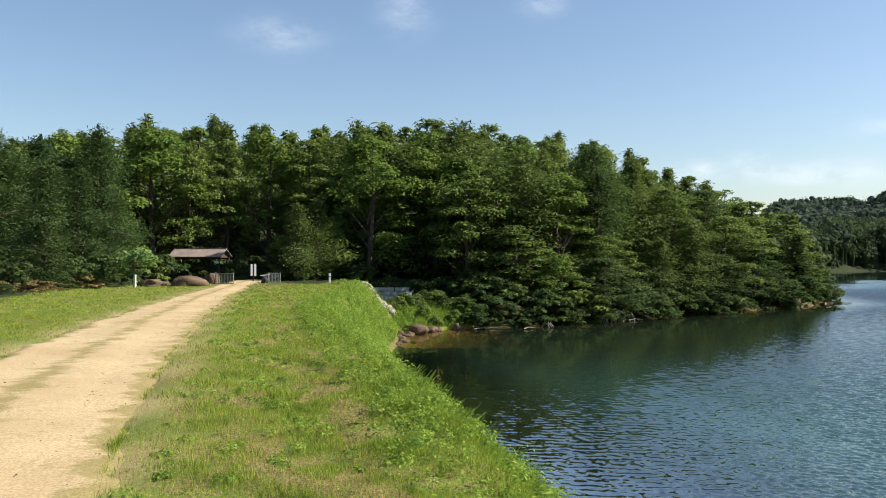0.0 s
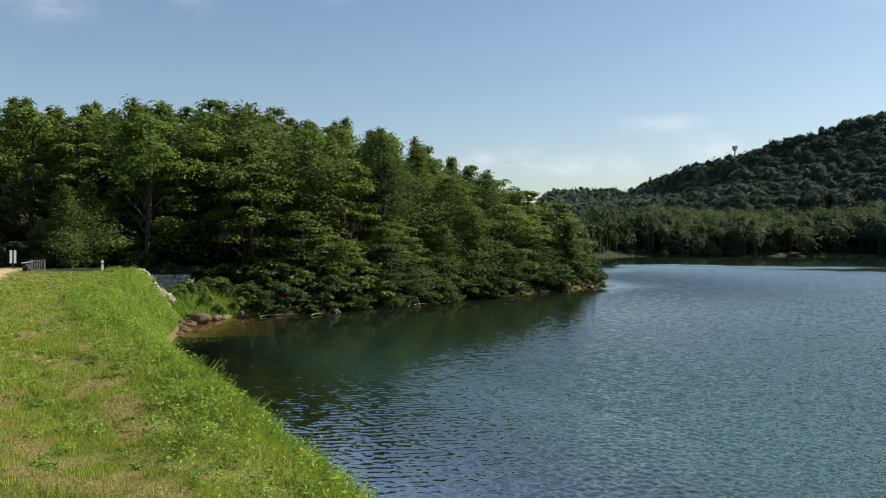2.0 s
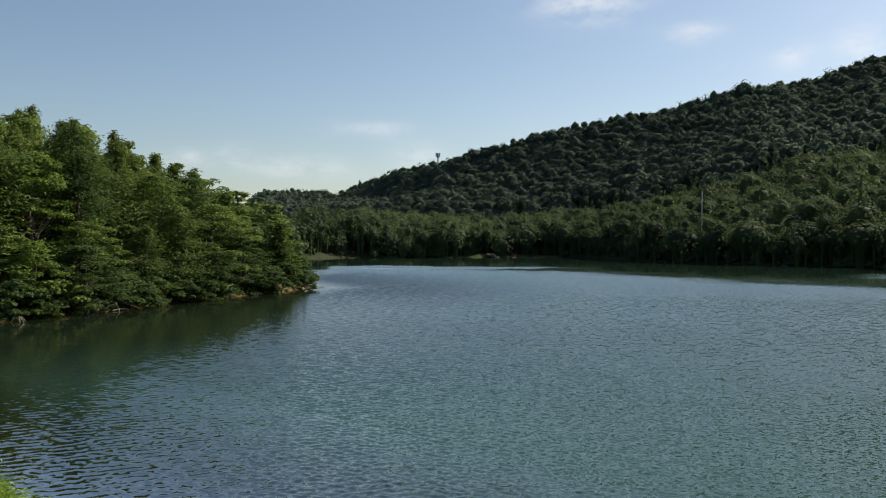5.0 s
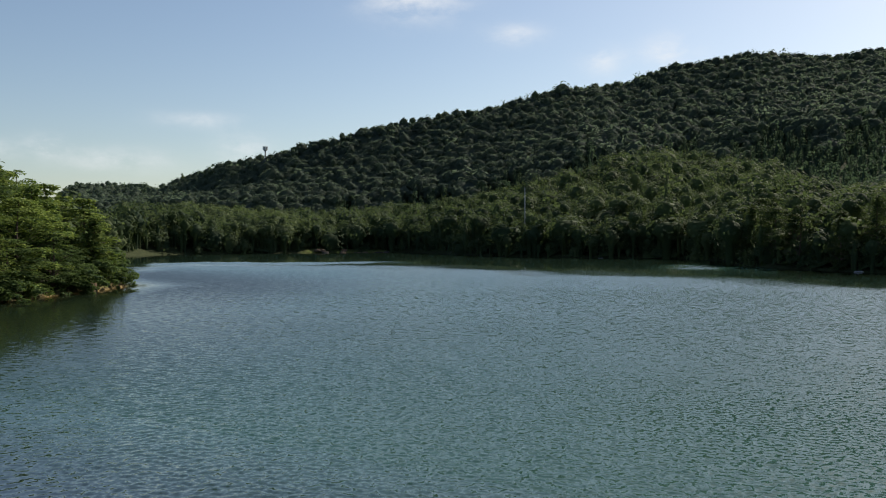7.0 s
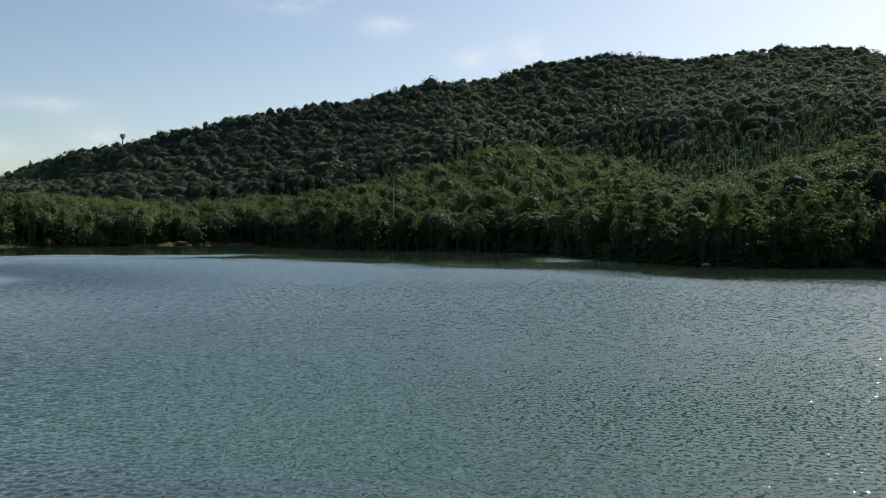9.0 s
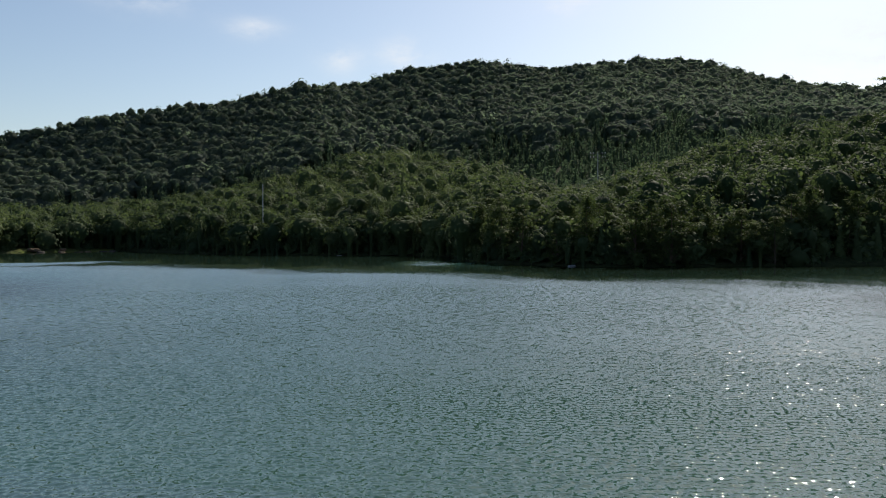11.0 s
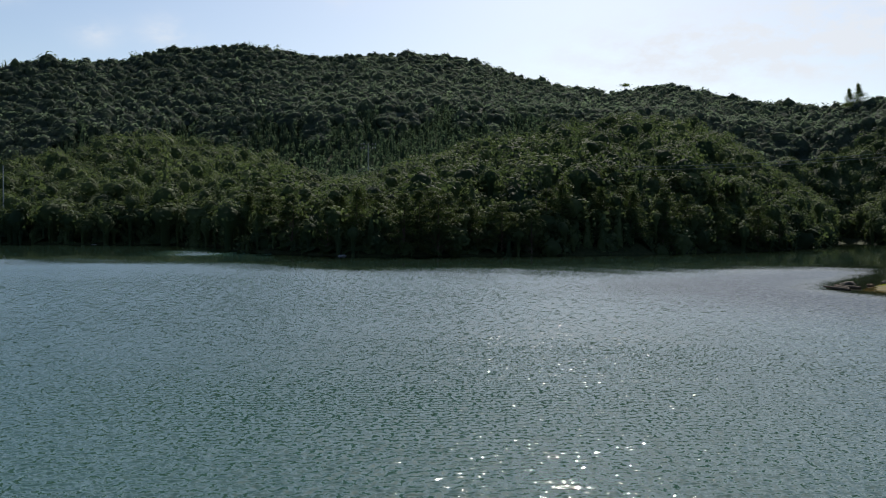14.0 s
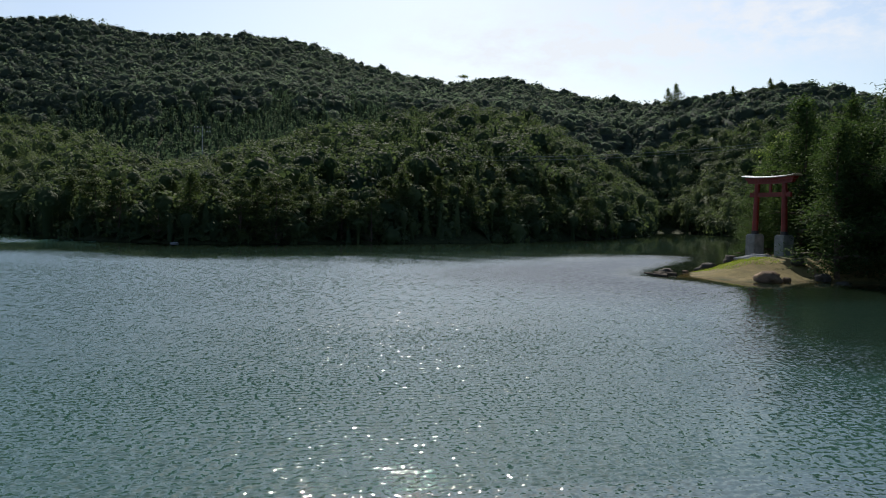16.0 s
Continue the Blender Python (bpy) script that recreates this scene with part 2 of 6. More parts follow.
def water_material():
    """Lake water: a dark green body under a rippled surface; the mesh carries the larger ripples near the dam."""
    m, n, l, p = material("lake_water", 0.03)
    v = coords(n)
    murk_and_reflection = attribute(n, "murk_and_reflection")
    # IOR and base colour fall with it: dark tree reflections painted into the water
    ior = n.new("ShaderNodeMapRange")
    l.new(murk_and_reflection, ior.inputs["Value"])
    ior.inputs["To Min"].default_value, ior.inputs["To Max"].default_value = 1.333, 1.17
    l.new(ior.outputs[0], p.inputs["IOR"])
    l.new(mixed(n, l, murk_and_reflection, (0.027, 0.068, 0.057), (0.008, 0.014, 0.008)), p.inputs["Base Color"])

    def vec(op, a, b):
        q = n.new("ShaderNodeVectorMath")
        q.operation = op
        for i, val in enumerate((a, b)):
            if isinstance(val, tuple):
                q.inputs[i].default_value = val
            else:
                l.new(val, q.inputs[i])
        return q.outputs[0]

    def scaled(a, k):
        q = n.new("ShaderNodeVectorMath")
        q.operation = "SCALE"
        if isinstance(a, tuple):
            q.inputs[0].default_value = a
        else:
            l.new(a, q.inputs[0])
        l.new(k, q.inputs["Scale"])
        return q.outputs[0]

    def slopes(coord, scale, detail, ax, ay):
        q = n.new("ShaderNodeTexNoise")
        q.inputs["Scale"].default_value, q.inputs["Detail"].default_value, q.inputs["Roughness"].default_value = scale, detail, 0.55
        l.new(coord, q.inputs["Vector"])
        return vec("SUBTRACT", vec("MULTIPLY", q.outputs["Color"], (ax, ay, 0.0)), (ax / 2, ay / 2, 0.0))

    mp = n.new("ShaderNodeMapping")
    mp.vector_type = "TEXTURE"
    mp.inputs["Rotation"].default_value = (0, 0, radians(WIND_TURN))
    mp.inputs["Scale"].default_value = (1.0, 2.6, 1)
    l.new(v, mp.inputs[0])
    turned = n.new("ShaderNodeVectorRotate")
    turned.rotation_type = "Z_AXIS"
    turned.inputs["Angle"].default_value = radians(WIND_TURN)
    l.new(vec("ADD", slopes(mp.outputs[0], 5.2, 2, 0.56, 0.18), slopes(mp.outputs[0], 1.3, 3, 0.12, 0.05)), turned.inputs["Vector"])
    far = attribute(n, "far")
    micro = slopes(v, 9.0, 2, 0.78, 0.78)
    total = vec("ADD", scaled(turned.outputs[0], attribute(n, "ripple")), scaled(micro, attribute(n, "micro")))
    # far off, the faces that stand towards the dam hide those behind them
    away = n.new("ShaderNodeVectorMath")
    away.operation = "NORMALIZE"
    l.new(vec("MULTIPLY", v, (-1.0, -1.0, 0.0)), away.inputs[0])
    total = vec("ADD", total, scaled(scaled(away.outputs[0], far), attribute(n, "tilt")))
    g = n.new("ShaderNodeNewGeometry")
    nv = n.new("ShaderNodeVectorMath")
    nv.operation = "NORMALIZE"
    l.new(vec("ADD", g.outputs["Normal"], total), nv.inputs[0])
    l.new(nv.outputs[0], p.inputs["Normal"])
    rough = n.new("ShaderNodeMapRange")
    l.new(far, rough.inputs["Value"])
    rough.inputs["To Min"].default_value, rough.inputs["To Max"].default_value = 0.03, 0.09
    l.new(rough.outputs[0], p.inputs["Roughness"])
    t = n.new("ShaderNodeBsdfTransparent")
    t.inputs["Color"].default_value = (0.80, 0.74, 0.52, 1)
    gl = n.new("ShaderNodeBsdfGlossy")
    gl.inputs["Roughness"].default_value = 0.05
    l.new(nv.outputs[0], gl.inputs["Normal"])
    fr = n.new("ShaderNodeFresnel")
    fr.inputs["IOR"].default_value = 1.18
    l.new(nv.outputs[0], fr.inputs["Normal"])
    clear, x = n.new("ShaderNodeMixShader"), n.new("ShaderNodeMixShader")
    l.new(fr.outputs[0], clear.inputs[0])
    l.new(t.outputs[0], clear.inputs[1])
    l.new(gl.outputs[0], clear.inputs[2])
    l.new(attribute(n, "shallow"), x.inputs[0])
    l.new(p.outputs[0], x.inputs[1])
    l.new(clear.outputs[0], x.inputs[2])
    l.new(x.outputs[0], n["Material Output"].inputs["Surface"])
    return m


WIND_TURN = 40.0
GROUND, TRACK, WATER = ground_material(), road_material(), water_material()


# ---- geometry helpers ----
def smooth(a, b, x):
    k = np.clip((x - a) / (b - a), 0, 1)
    return k * k * (3 - 2 * k)


def polar(bearing, d, z=0.0):
    """A place by its bearing in degrees, clockwise from the dam's line, and its distance from where the walker stands."""
    return Vector((d * math.sin(radians(bearing)), d * math.cos(radians(bearing)), z))


def mesh_grid(name, X, Y, Z, mat, attrs=()):
    """A sheet of shared vertices over a tensor grid."""
    nx, ny = X.shape
    me = bpy.data.meshes.new(name)
    V = np.stack([X, Y, Z], -1).reshape(-1, 3)
    i = np.arange(nx * ny).reshape(nx, ny)
    F = np.stack([i[:-1, :-1], i[1:, :-1], i[1:, 1:], i[:-1, 1:]], -1).reshape(-1)
    fill_mesh(me, V, F)
    me.polygons.foreach_set("use_smooth", np.ones(len(F) // 4, bool))
    for key, val in attrs:
        at = me.attributes.new(key, "FLOAT", "POINT")
        at.data.foreach_set("value", np.ascontiguousarray(val.reshape(-1), dtype=np.float32))
    me.materials.append(mat)
    return me


def fill_mesh(me, V, F):
    """Quads from vertices and a flat list of corners."""
    me.vertices.add(len(V))
    me.vertices.foreach_set("co", np.ascontiguousarray(V, dtype=np.float32).reshape(-1))
    me.loops.add(len(F))
    me.loops.foreach_set("vertex_index", np.ascontiguousarray(F, dtype=np.int32))
    me.polygons.add(len(F) // 4)
    me.polygons.foreach_set("loop_start", np.arange(0, len(F), 4, dtype=np.int32))
    me.update(calc_edges=True)


def quads(name, Q, mat, tint=None):
    """A mesh of loose quads, Q of shape (n, 4, 3)."""
    me = bpy.data.meshes.new(name)
    fill_mesh(me, Q.reshape(-1, 3), np.arange(len(Q) * 4))
    if tint is not None:
        at = me.attributes.new("tint", "FLOAT", "POINT")
        at.data.foreach_set("value", np.repeat(tint, 4).astype(np.float32))
    me.materials.append(mat)
    return me


def leaves(C, N, size, rng, ratio=0.55, droop=0.12, along=None):
    """Rhombic leaves at C with normals near N."""
    n = len(C)
    N = N / np.maximum(np.linalg.norm(N, axis=1, keepdims=True), 1e-6)
    r = rng.normal(size=(n, 3))
    T = np.cross(N, r) if along is None else along + r * 0.35
    T = T - N * np.sum(T * N, axis=1, keepdims=True)
    T /= np.maximum(np.linalg.norm(T, axis=1, keepdims=True), 1e-6)
    B = np.cross(N, T)
    s = np.broadcast_to(np.asarray(size, float), (n,))[:, None]
    d = N * s * droop
    return np.stack([C - T * s * 0.5 - d, C - B * s * ratio * 0.5, C + T * s * 0.5 - d, C + B * s * ratio * 0.5], 1)


def tube(points, radii, sides=6):
    """A tapered tube of quads along points."""
    P = [np.array(p, float) for p in points]
    rings = []
    for i, p in enumerate(P):
        d = P[min(i + 1, len(P) - 1)] - P[max(i - 1, 0)]
        d = d / max(np.linalg.norm(d), 1e-6)
        a = np.cross(d, [0.31, 0.95, 0.05] if abs(d[2]) > 0.7 else [0, 0, 1.0])
        a /= np.linalg.norm(a)
        b = np.cross(d, a)
        ang = np.arange(sides) * 2 * np.pi / sides
        rings.append(p + radii[i] * (np.cos(ang)[:, None] * a + np.sin(ang)[:, None] * b))
    out = []
    for r0, r1 in zip(rings[:-1], rings[1:]):
        out.append(np.stack([r0, np.roll(r0, -1, 0), np.roll(r1, -1, 0), r1], 1))
    return np.concatenate(out)


def linked(name, me, parent=None, label=""):
    ob = new(name, me)
    if parent is not None:
        ob.parent = parent
    return tagged(ob, label)


def part(name, bm, mat, parent, label=""):
    """Links a bmesh as one mesh object under a thing or a part."""
    me = bpy.data.meshes.new(name)
    bm.to_mesh(me)
    bm.free()
    me.materials.append(mat)
    return linked(name, me, parent, label)


def box(x, y, z, sx, sy, sz, bevel=0.01, rot=(0, 0, 0)):
    """A bevelled block about a centre."""
    bm = bmesh.new()
    bmesh.ops.create_cube(bm, size=1)
    bmesh.ops.scale(bm, vec=(sx, sy, sz), verts=bm.verts)
    if bevel:
        bmesh.ops.bevel(bm, geom=bm.edges[:], offset=min(bevel, 0.4 * min(sx, sy, sz)), segments=2, affect="EDGES")
    bm.transform(pose(x, y, z, *rot))
    return bm


def rod(p, q, r0, r1=None, sides=12):
    bm = bmesh.new()
    d = Vector(q) - Vector(p)
    bmesh.ops.create_cone(bm, cap_ends=True, segments=sides, radius1=r0, radius2=r0 if r1 is None else r1, depth=d.length)
    bm.transform(Matrix.Translation((Vector(p) + Vector(q)) / 2) @ d.to_track_quat("Z", "Y").to_matrix().to_4x4())
    return bm


def merge(*bms):
    out = bmesh.new()
    for b in bms:
        me = bpy.data.meshes.new("tmp")
        b.to_mesh(me)
        b.free()
        out.from_mesh(me)
        bpy.data.meshes.remove(me)
    return out


def stone(sx, sy, sz, seed, rough=0.28, level=3):
    """A boulder: a lumpy, partly facetted ball."""
    bm = bmesh.new()
    bmesh.ops.create_icosphere(bm, subdivisions=level, radius=1)
    off = Vector((seed * 3.7, seed * 1.3, seed * 2.1))
    for v in bm.verts:
        k = 1 + rough * 1.5 * noise.noise(v.co * 1.2 + off) + rough * 1.1 * noise.noise(v.co * 2.6 + off) + rough * 0.55 * noise.noise(v.co * 6.5 + off)
        q = v.co * k
        q.z = min(max(q.z, -0.55), 0.88 + 0.15 * noise.noise(v.co * 3 + off))
        v.co = Vector((q.x * sx, q.y * sy, q.z * sz))
    return bm


# ---- ground and lake ----
LAKE = [(4.15, -42), (4.15, 0), (4.15, 13), (4.15, 22), (4.45, 29), (5.0, 34), (6.0, 38), (6.6, 41), (8, 42.6), (10.4, 44.6),
        (14.3, 44.6), (20.9, 47.6), (26, 50.2), (32, 53.3), (38.8, 56.5), (45, 60.6), (50.5, 74), (58, 100), (75, 130), (104, 154),
        (134, 166), (158, 159), (168, 152), (181, 147), (191, 139), (184, 122), (168, 100), (160, 87), (159, 68), (161, 50),
        (148, 38), (128, 33), (119, 25), (108, 12), (111, 0), (117, -14), (127, -32), (150, -60), (190, -86), (240, -112),
        (170, -105), (105, -66), (74, -42), (60, -30.4), (55, -27.8), (49.5, -29.5), (50.5, -33), (49, -36.5), (40, -42), (24, -50)]


def shore_distance(x, y, line=None):
    """Metres from the shoreline, positive on land."""
    best, inside = np.full(x.shape, 1e9), np.zeros(x.shape, bool)
    for (ax, ay), (bx, by) in zip(line or LAKE, line[1:] if line else LAKE[1:] + LAKE[:1]):
        dx, dy = bx - ax, by - ay
        t = np.clip(((x - ax) * dx + (y - ay) * dy) / (dx * dx + dy * dy), 0, 1)
        best = np.minimum(best, np.hypot(x - ax - t * dx, y - ay - t * dy))
        if ay != by:
            inside ^= ((ay > y) != (by > y)) & (x < (bx - ax) * (y - ay) / (by - ay) + ax)
    return best if line else np.where(inside, -best, best)


# bearing, distance of the shore, distance and canopy height (degrees) of the front hill
FRONT = [(30, 120, 250, 1.6), (36, 135, 260, 1.7), (42, 215, 330, 1.8), (49, 225, 320, 1.5), (54, 232, 310, 1.9), (60, 190, 290, 2.8),
         (65, 180, 270, 4.0), (71, 172, 265, 5.7), (74.5, 168, 265, 5.0), (78, 124, 240, 4.2), (82, 112, 195, 2.6), (85, 110, 200, 3.1), (90, 113, 205, 4.7),
         (97, 119, 212, 6.3), (102, 125, 220, 7.1), (106, 138, 230, 6.7), (109, 152, 240, 5.9), (113, 225, 290, 4.0), (117, 245, 310, 5.6), (123, 230, 310, 6.6), (130, 210, 300, 6.0)]
MIDDLE = [(30, 2.0), (42, 2.6), (49, 2.8), (54, 3.2), (61.6, 4.4), (67, 6.1), (74.5, 6.6), (82, 7.65), (86, 8.2), (91.5, 8.1), (98, 7.8), (104, 7.5), (113, 6.0), (123, 7.4), (130, 6.5)]
MAIN = [(30, 900, 3.2), (36, 900, 3.4), (39, 640, 3.4), (42.7, 520, 4.8), (45.5, 480, 5.45), (49, 475, 6.45), (53, 475, 7.6), (59.6, 480, 8.6), (64.5, 490, 9.8),
        (69, 500, 10.1), (72.4, 510, 11.1), (77.5, 515, 11.55), (82, 515, 10.9), (84.5, 520, 11.25), (88, 525, 11.35), (91.8, 530, 11.0), (95, 530, 9.85),
        (98.6, 530, 9.15), (101.4, 530, 8.7), (103, 528, 9.0), (104.6, 525, 9.15), (110.6, 480, 7.8), (115, 430, 7.5), (119.5, 400, 8.0), (122.8, 390, 8.6), (126, 385, 8.1), (130, 385, 7.0)]
CROWN = 7.0


def column(table, i, bearing):
    return np.interp(bearing, [r[0] for r in table], [r[i] for r in table])


def hills(bearing, d):
    t = np.tan
    d0, d1 = column(FRONT, 1, bearing), column(FRONT, 2, bearing)
    z1 = 4 + d1 * t(np.radians(column(FRONT, 3, bearing))) - CROWN
    d3 = column(MAIN, 1, bearing)
    z3 = 4 + d3 * t(np.radians(column(MAIN, 2, bearing) + 0.12)) - CROWN
    d2 = d1 + (d3 - d1) * 0.5
    z2 = 4 + d2 * t(np.radians(column(MIDDLE, 1, bearing))) - CROWN
    z2 = np.minimum(z2, z1 + (z3 - z1) * 0.62)
    z1, z2, z3 = np.maximum(z1, 2), np.maximum(z2, 3), np.maximum(z3, 4)
    k1, k2, k3 = (d - d0) / (d1 - d0), (d - d1) / (d2 - d1), (d - d2) / (d3 - d2)
    z = np.where(k1 < 1, z1 * np.clip(k1, 0, 1) ** 0.85, np.where(k2 < 1, z1 + (z2 - z1) * k2 - 11 * np.sin(np.pi * np.clip(k2, 0, 1)),
                 np.where(k3 < 1, z2 + (z3 - z2) * k3 ** 1.0 - 3 * np.sin(np.pi * np.clip(k3, 0, 1)), np.maximum(z3 - (d - d3) * 0.18, 8))))
    return z


def road_edges(y):
    right = np.interp(y, [-60, 6, 14, 23, 33, 43, 48, 60], [-1.0, -1.1, -1.42, -1.45, -1.2, -0.7, -0.4, 0.4])
    left = np.interp(y, [-60, 6, 14, 21, 30, 43, 48, 60], [-4.1, -4.1, -4.0, -3.9, -3.4, -2.3, -1.9, -1.0])
    return left, right


def ground_z(x, y, detail=True):
    sd = shore_distance(x, y)
    d = np.hypot(x, y)
    bearing = np.degrees(np.arctan2(x, y))
    # the dam: a level crest, a short steep face to the water, a long face on the other side
    shoulder = 1.7 + 3.0 * smooth(22, 43, y)
    shore = shoulder + sd * 0 + np.maximum(np.interp(y, [13, 22, 29, 34, 38, 41], [4.15, 4.15, 4.45, 5.0, 6.0, 6.6]) - shoulder, 0.8)
    face = 2.4 * np.clip((shore - x) / (shore - shoulder), 0, 1) ** 0.9
    dam = np.where(x > shoulder, face, 2.4) - np.maximum(-8.6 - x, 0) * 0.45 * (1 - smooth(24, 36, y))
    dam = np.maximum(dam, -3)
    # the wooded hill beyond the dam's end
    rise = -0.7 * np.exp(-((x + 4) ** 2 + (y - 58) ** 2) / 30) + 7.5 * smooth(56, 98, d) * (1 - 0.85 * smooth(20, 34, bearing)) * smooth(-70, -20, bearing)
    low = 1.40 * smooth(5.2, 6.6, x) * (1 - smooth(13, 18, x)) * (1 - smooth(50.5, 53, y))
    bank = (2.4 - low) * smooth(0, np.where((x < 14) & (y < 52), 1.8, 4.0), sd) + rise
    left = np.where(y > 44, 1, smooth(38, 46, y))
    on_dam = (x < 9) & (y < 46)
    near = np.where(on_dam, dam * (1 - left) + np.where(x < shoulder, 2.4, np.where(y > 42.5, bank, np.minimum(dam, bank))) * left, bank)
    near = np.where((x < 5) & (y >= 44), 2.4 + rise, near)
    rl, rr = road_edges(y)
    near = near - 0.09 * smooth(0.0, 0.25, x - rl) * smooth(0.0, 0.25, rr - x) * (y < 53) * (y > -60)
    # the shores and hills across the lake
    b2 = np.clip(bearing, 30, 130)
    fade = smooth(29, 34, bearing) * (1 - smooth(130, 150, bearing))
    far = np.maximum(1.3 * smooth(0, 5.5, sd) + 0.4 * smooth(4, 20, sd), np.minimum(hills(b2, d), sd * 0.75) * fade)
    back = 2.4 + 30 * smooth(150, 500, d) * (1 - fade)
    is_far = (bearing > 60) | ((bearing > 33) & (d > 100)) | (y < -20) & (x > 4.5)
    z = np.where(is_far, far, near)
    z = np.where((fade < 1) & (d > 110), np.maximum(z, np.where(fade > 0, z, back)), z)
    z = np.where(sd < 0, np.maximum(-np.where((x < 12) & (y < 48), 0.17, 0.55) * -sd, -4.5), z)
    if detail:
        bumps = 0.05 * np.sin(x * 1.9 + 0.7 * np.sin(y * 1.1)) * np.sin(y * 1.4 + np.sin(x * 0.8)) + 0.03 * np.sin(x * 4.1 + y * 3.3)
        z = z + bumps * np.where(sd > 0.3, 1, 0) * (1 - 0.8 * smooth(-5.4, -4.6, x) * (1 - smooth(-0.8, 0.0, x)) * (y < 46) * (y > -60))
    return z, sd


def gz(x, y):
    return float(ground_z(np.array([float(x)]), np.array([float(y)]), False)[0][0])


def spread(start, step, growth, end):
    out, v = [], start
    while abs(v) < end:
        step *= growth
        v += step
        out.append(v)
    return out


def patch(x, y):
    """Where the turf is thin, 0 to 1."""
    return np.clip(0.5 + 0.35 * np.sin(x * 1.3 + 1.1 * np.sin(y * 0.7)) * np.sin(y * 0.55 + 0.9 * np.sin(x * 0.9)) + 0.3 * np.sin(x * 3.1 + y * 1.3) * np.sin(y * 2.1 - x), 0, 1)


def dry_at(x, y):
    """Where the turf is worn and straw-coloured: along the track and in a band of patches beside it, 0 to 1."""
    band = np.exp(-((x - 0.35) / 0.85) ** 2) * (1 - 0.55 * smooth(9, 20, y)) * (x > -1.6)
    blot = 0.5 + 0.3 * np.sin(x * 3.3 + 1.7 * np.sin(y * 0.9 + 1)) * np.sin(y * 1.25 + np.sin(x * 2.3)) + 0.28 * np.sin(x * 7.1 + 2.1 * np.sin(y * 2.3)) * np.sin(y * 3.1 + 1.2 * np.sin(x * 4.0))
    return np.clip(band * smooth(0.42, 0.72, blot) + 0.35 * smooth(0.62, 0.85, blot) * (x < 1.6), 0, 1) * (y < 46)


GX = np.array(spread(-12, -0.25, 1.075, 2800)[::-1] + list(np.arange(-12, 15, 0.25)) + list(np.arange(15, 66, 1.0)) + spread(66, 1.0, 1.055, 2800))
GY = np.array(spread(-50, -1.0, 1.055, 2800)[::-1] + list(np.arange(-50, -10, 1.0)) + list(np.arange(-10, 50, 0.5)) + list(np.arange(50, 76, 1.0)) + spread(76, 1.0, 1.055, 2800))
MX, MY = np.meshgrid(GX, GY, indexing="ij")
MZ, SD = ground_z(MX, MY)
dist = np.hypot(MX, MY)
lawn = smooth(-9.5, -8.2, MX + 0.5 * np.sin(MY)) * (MX < 9) * (1 - smooth(43, 47, MY)) * (MY > -60)
lawn = lawn * (1 - 0.6 * smooth(-0.2, 0.5, MX - (1.7 + 3.0 * smooth(22, 43, MY))))
lawn = np.maximum(lawn, (MX > 4.5) * (1 - smooth(11, 14, MX)) * (MY > 40) * (1 - smooth(48.5, 50, MY)))
islet = smooth(0.1, 1.0, SD) * (1 - smooth(4.5, 6.5, SD)) * smooth(47, 50, MX) * (1 - smooth(62, 66, MX)) * (MY < -28) * (MY > -42)
spit = (SD > -0.5) * (SD < 3) * (MX > 160) * (MX < 192) * (MY > 132) * (MY < 156)
lawn = np.maximum(lawn, np.maximum(0.2 * islet, 0.9 * spit))
tip = (1 - smooth(0.5, 1.3, SD)) * (SD > -1.2) * (MY > 30) * (MY < 44) * (MX < 9)
sand = np.clip(np.maximum(np.maximum(0.15 * tip, 0.1 * islet), 0.2 * spit), 0, 1) * (0.45 + 0.35 * np.sin(MX * 2.3) * np.sin(MY * 1.7))
rl0, rr0 = road_edges(MY)
verge_sand = np.exp(-np.maximum(np.maximum(rl0 - MX, MX - rr0), 0) / 0.45) * (np.abs(MX) < 9) * (MY > -60) * (MY < 52) * (0.55 + 0.45 * np.sin(MY * 2.1 + 1.5 * np.sin(MX * 3)))
sand = np.maximum(sand, 0.75 * verge_sand)
bed = np.maximum((1 - smooth(-0.3, 0.15, SD)) * (dist < 75), 0.42 * islet)
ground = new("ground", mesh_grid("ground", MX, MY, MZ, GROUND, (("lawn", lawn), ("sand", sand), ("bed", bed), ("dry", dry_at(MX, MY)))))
tagged(ground, "grassy earth dam, wooded shores and hills round the lake", "ground", kind="structure")

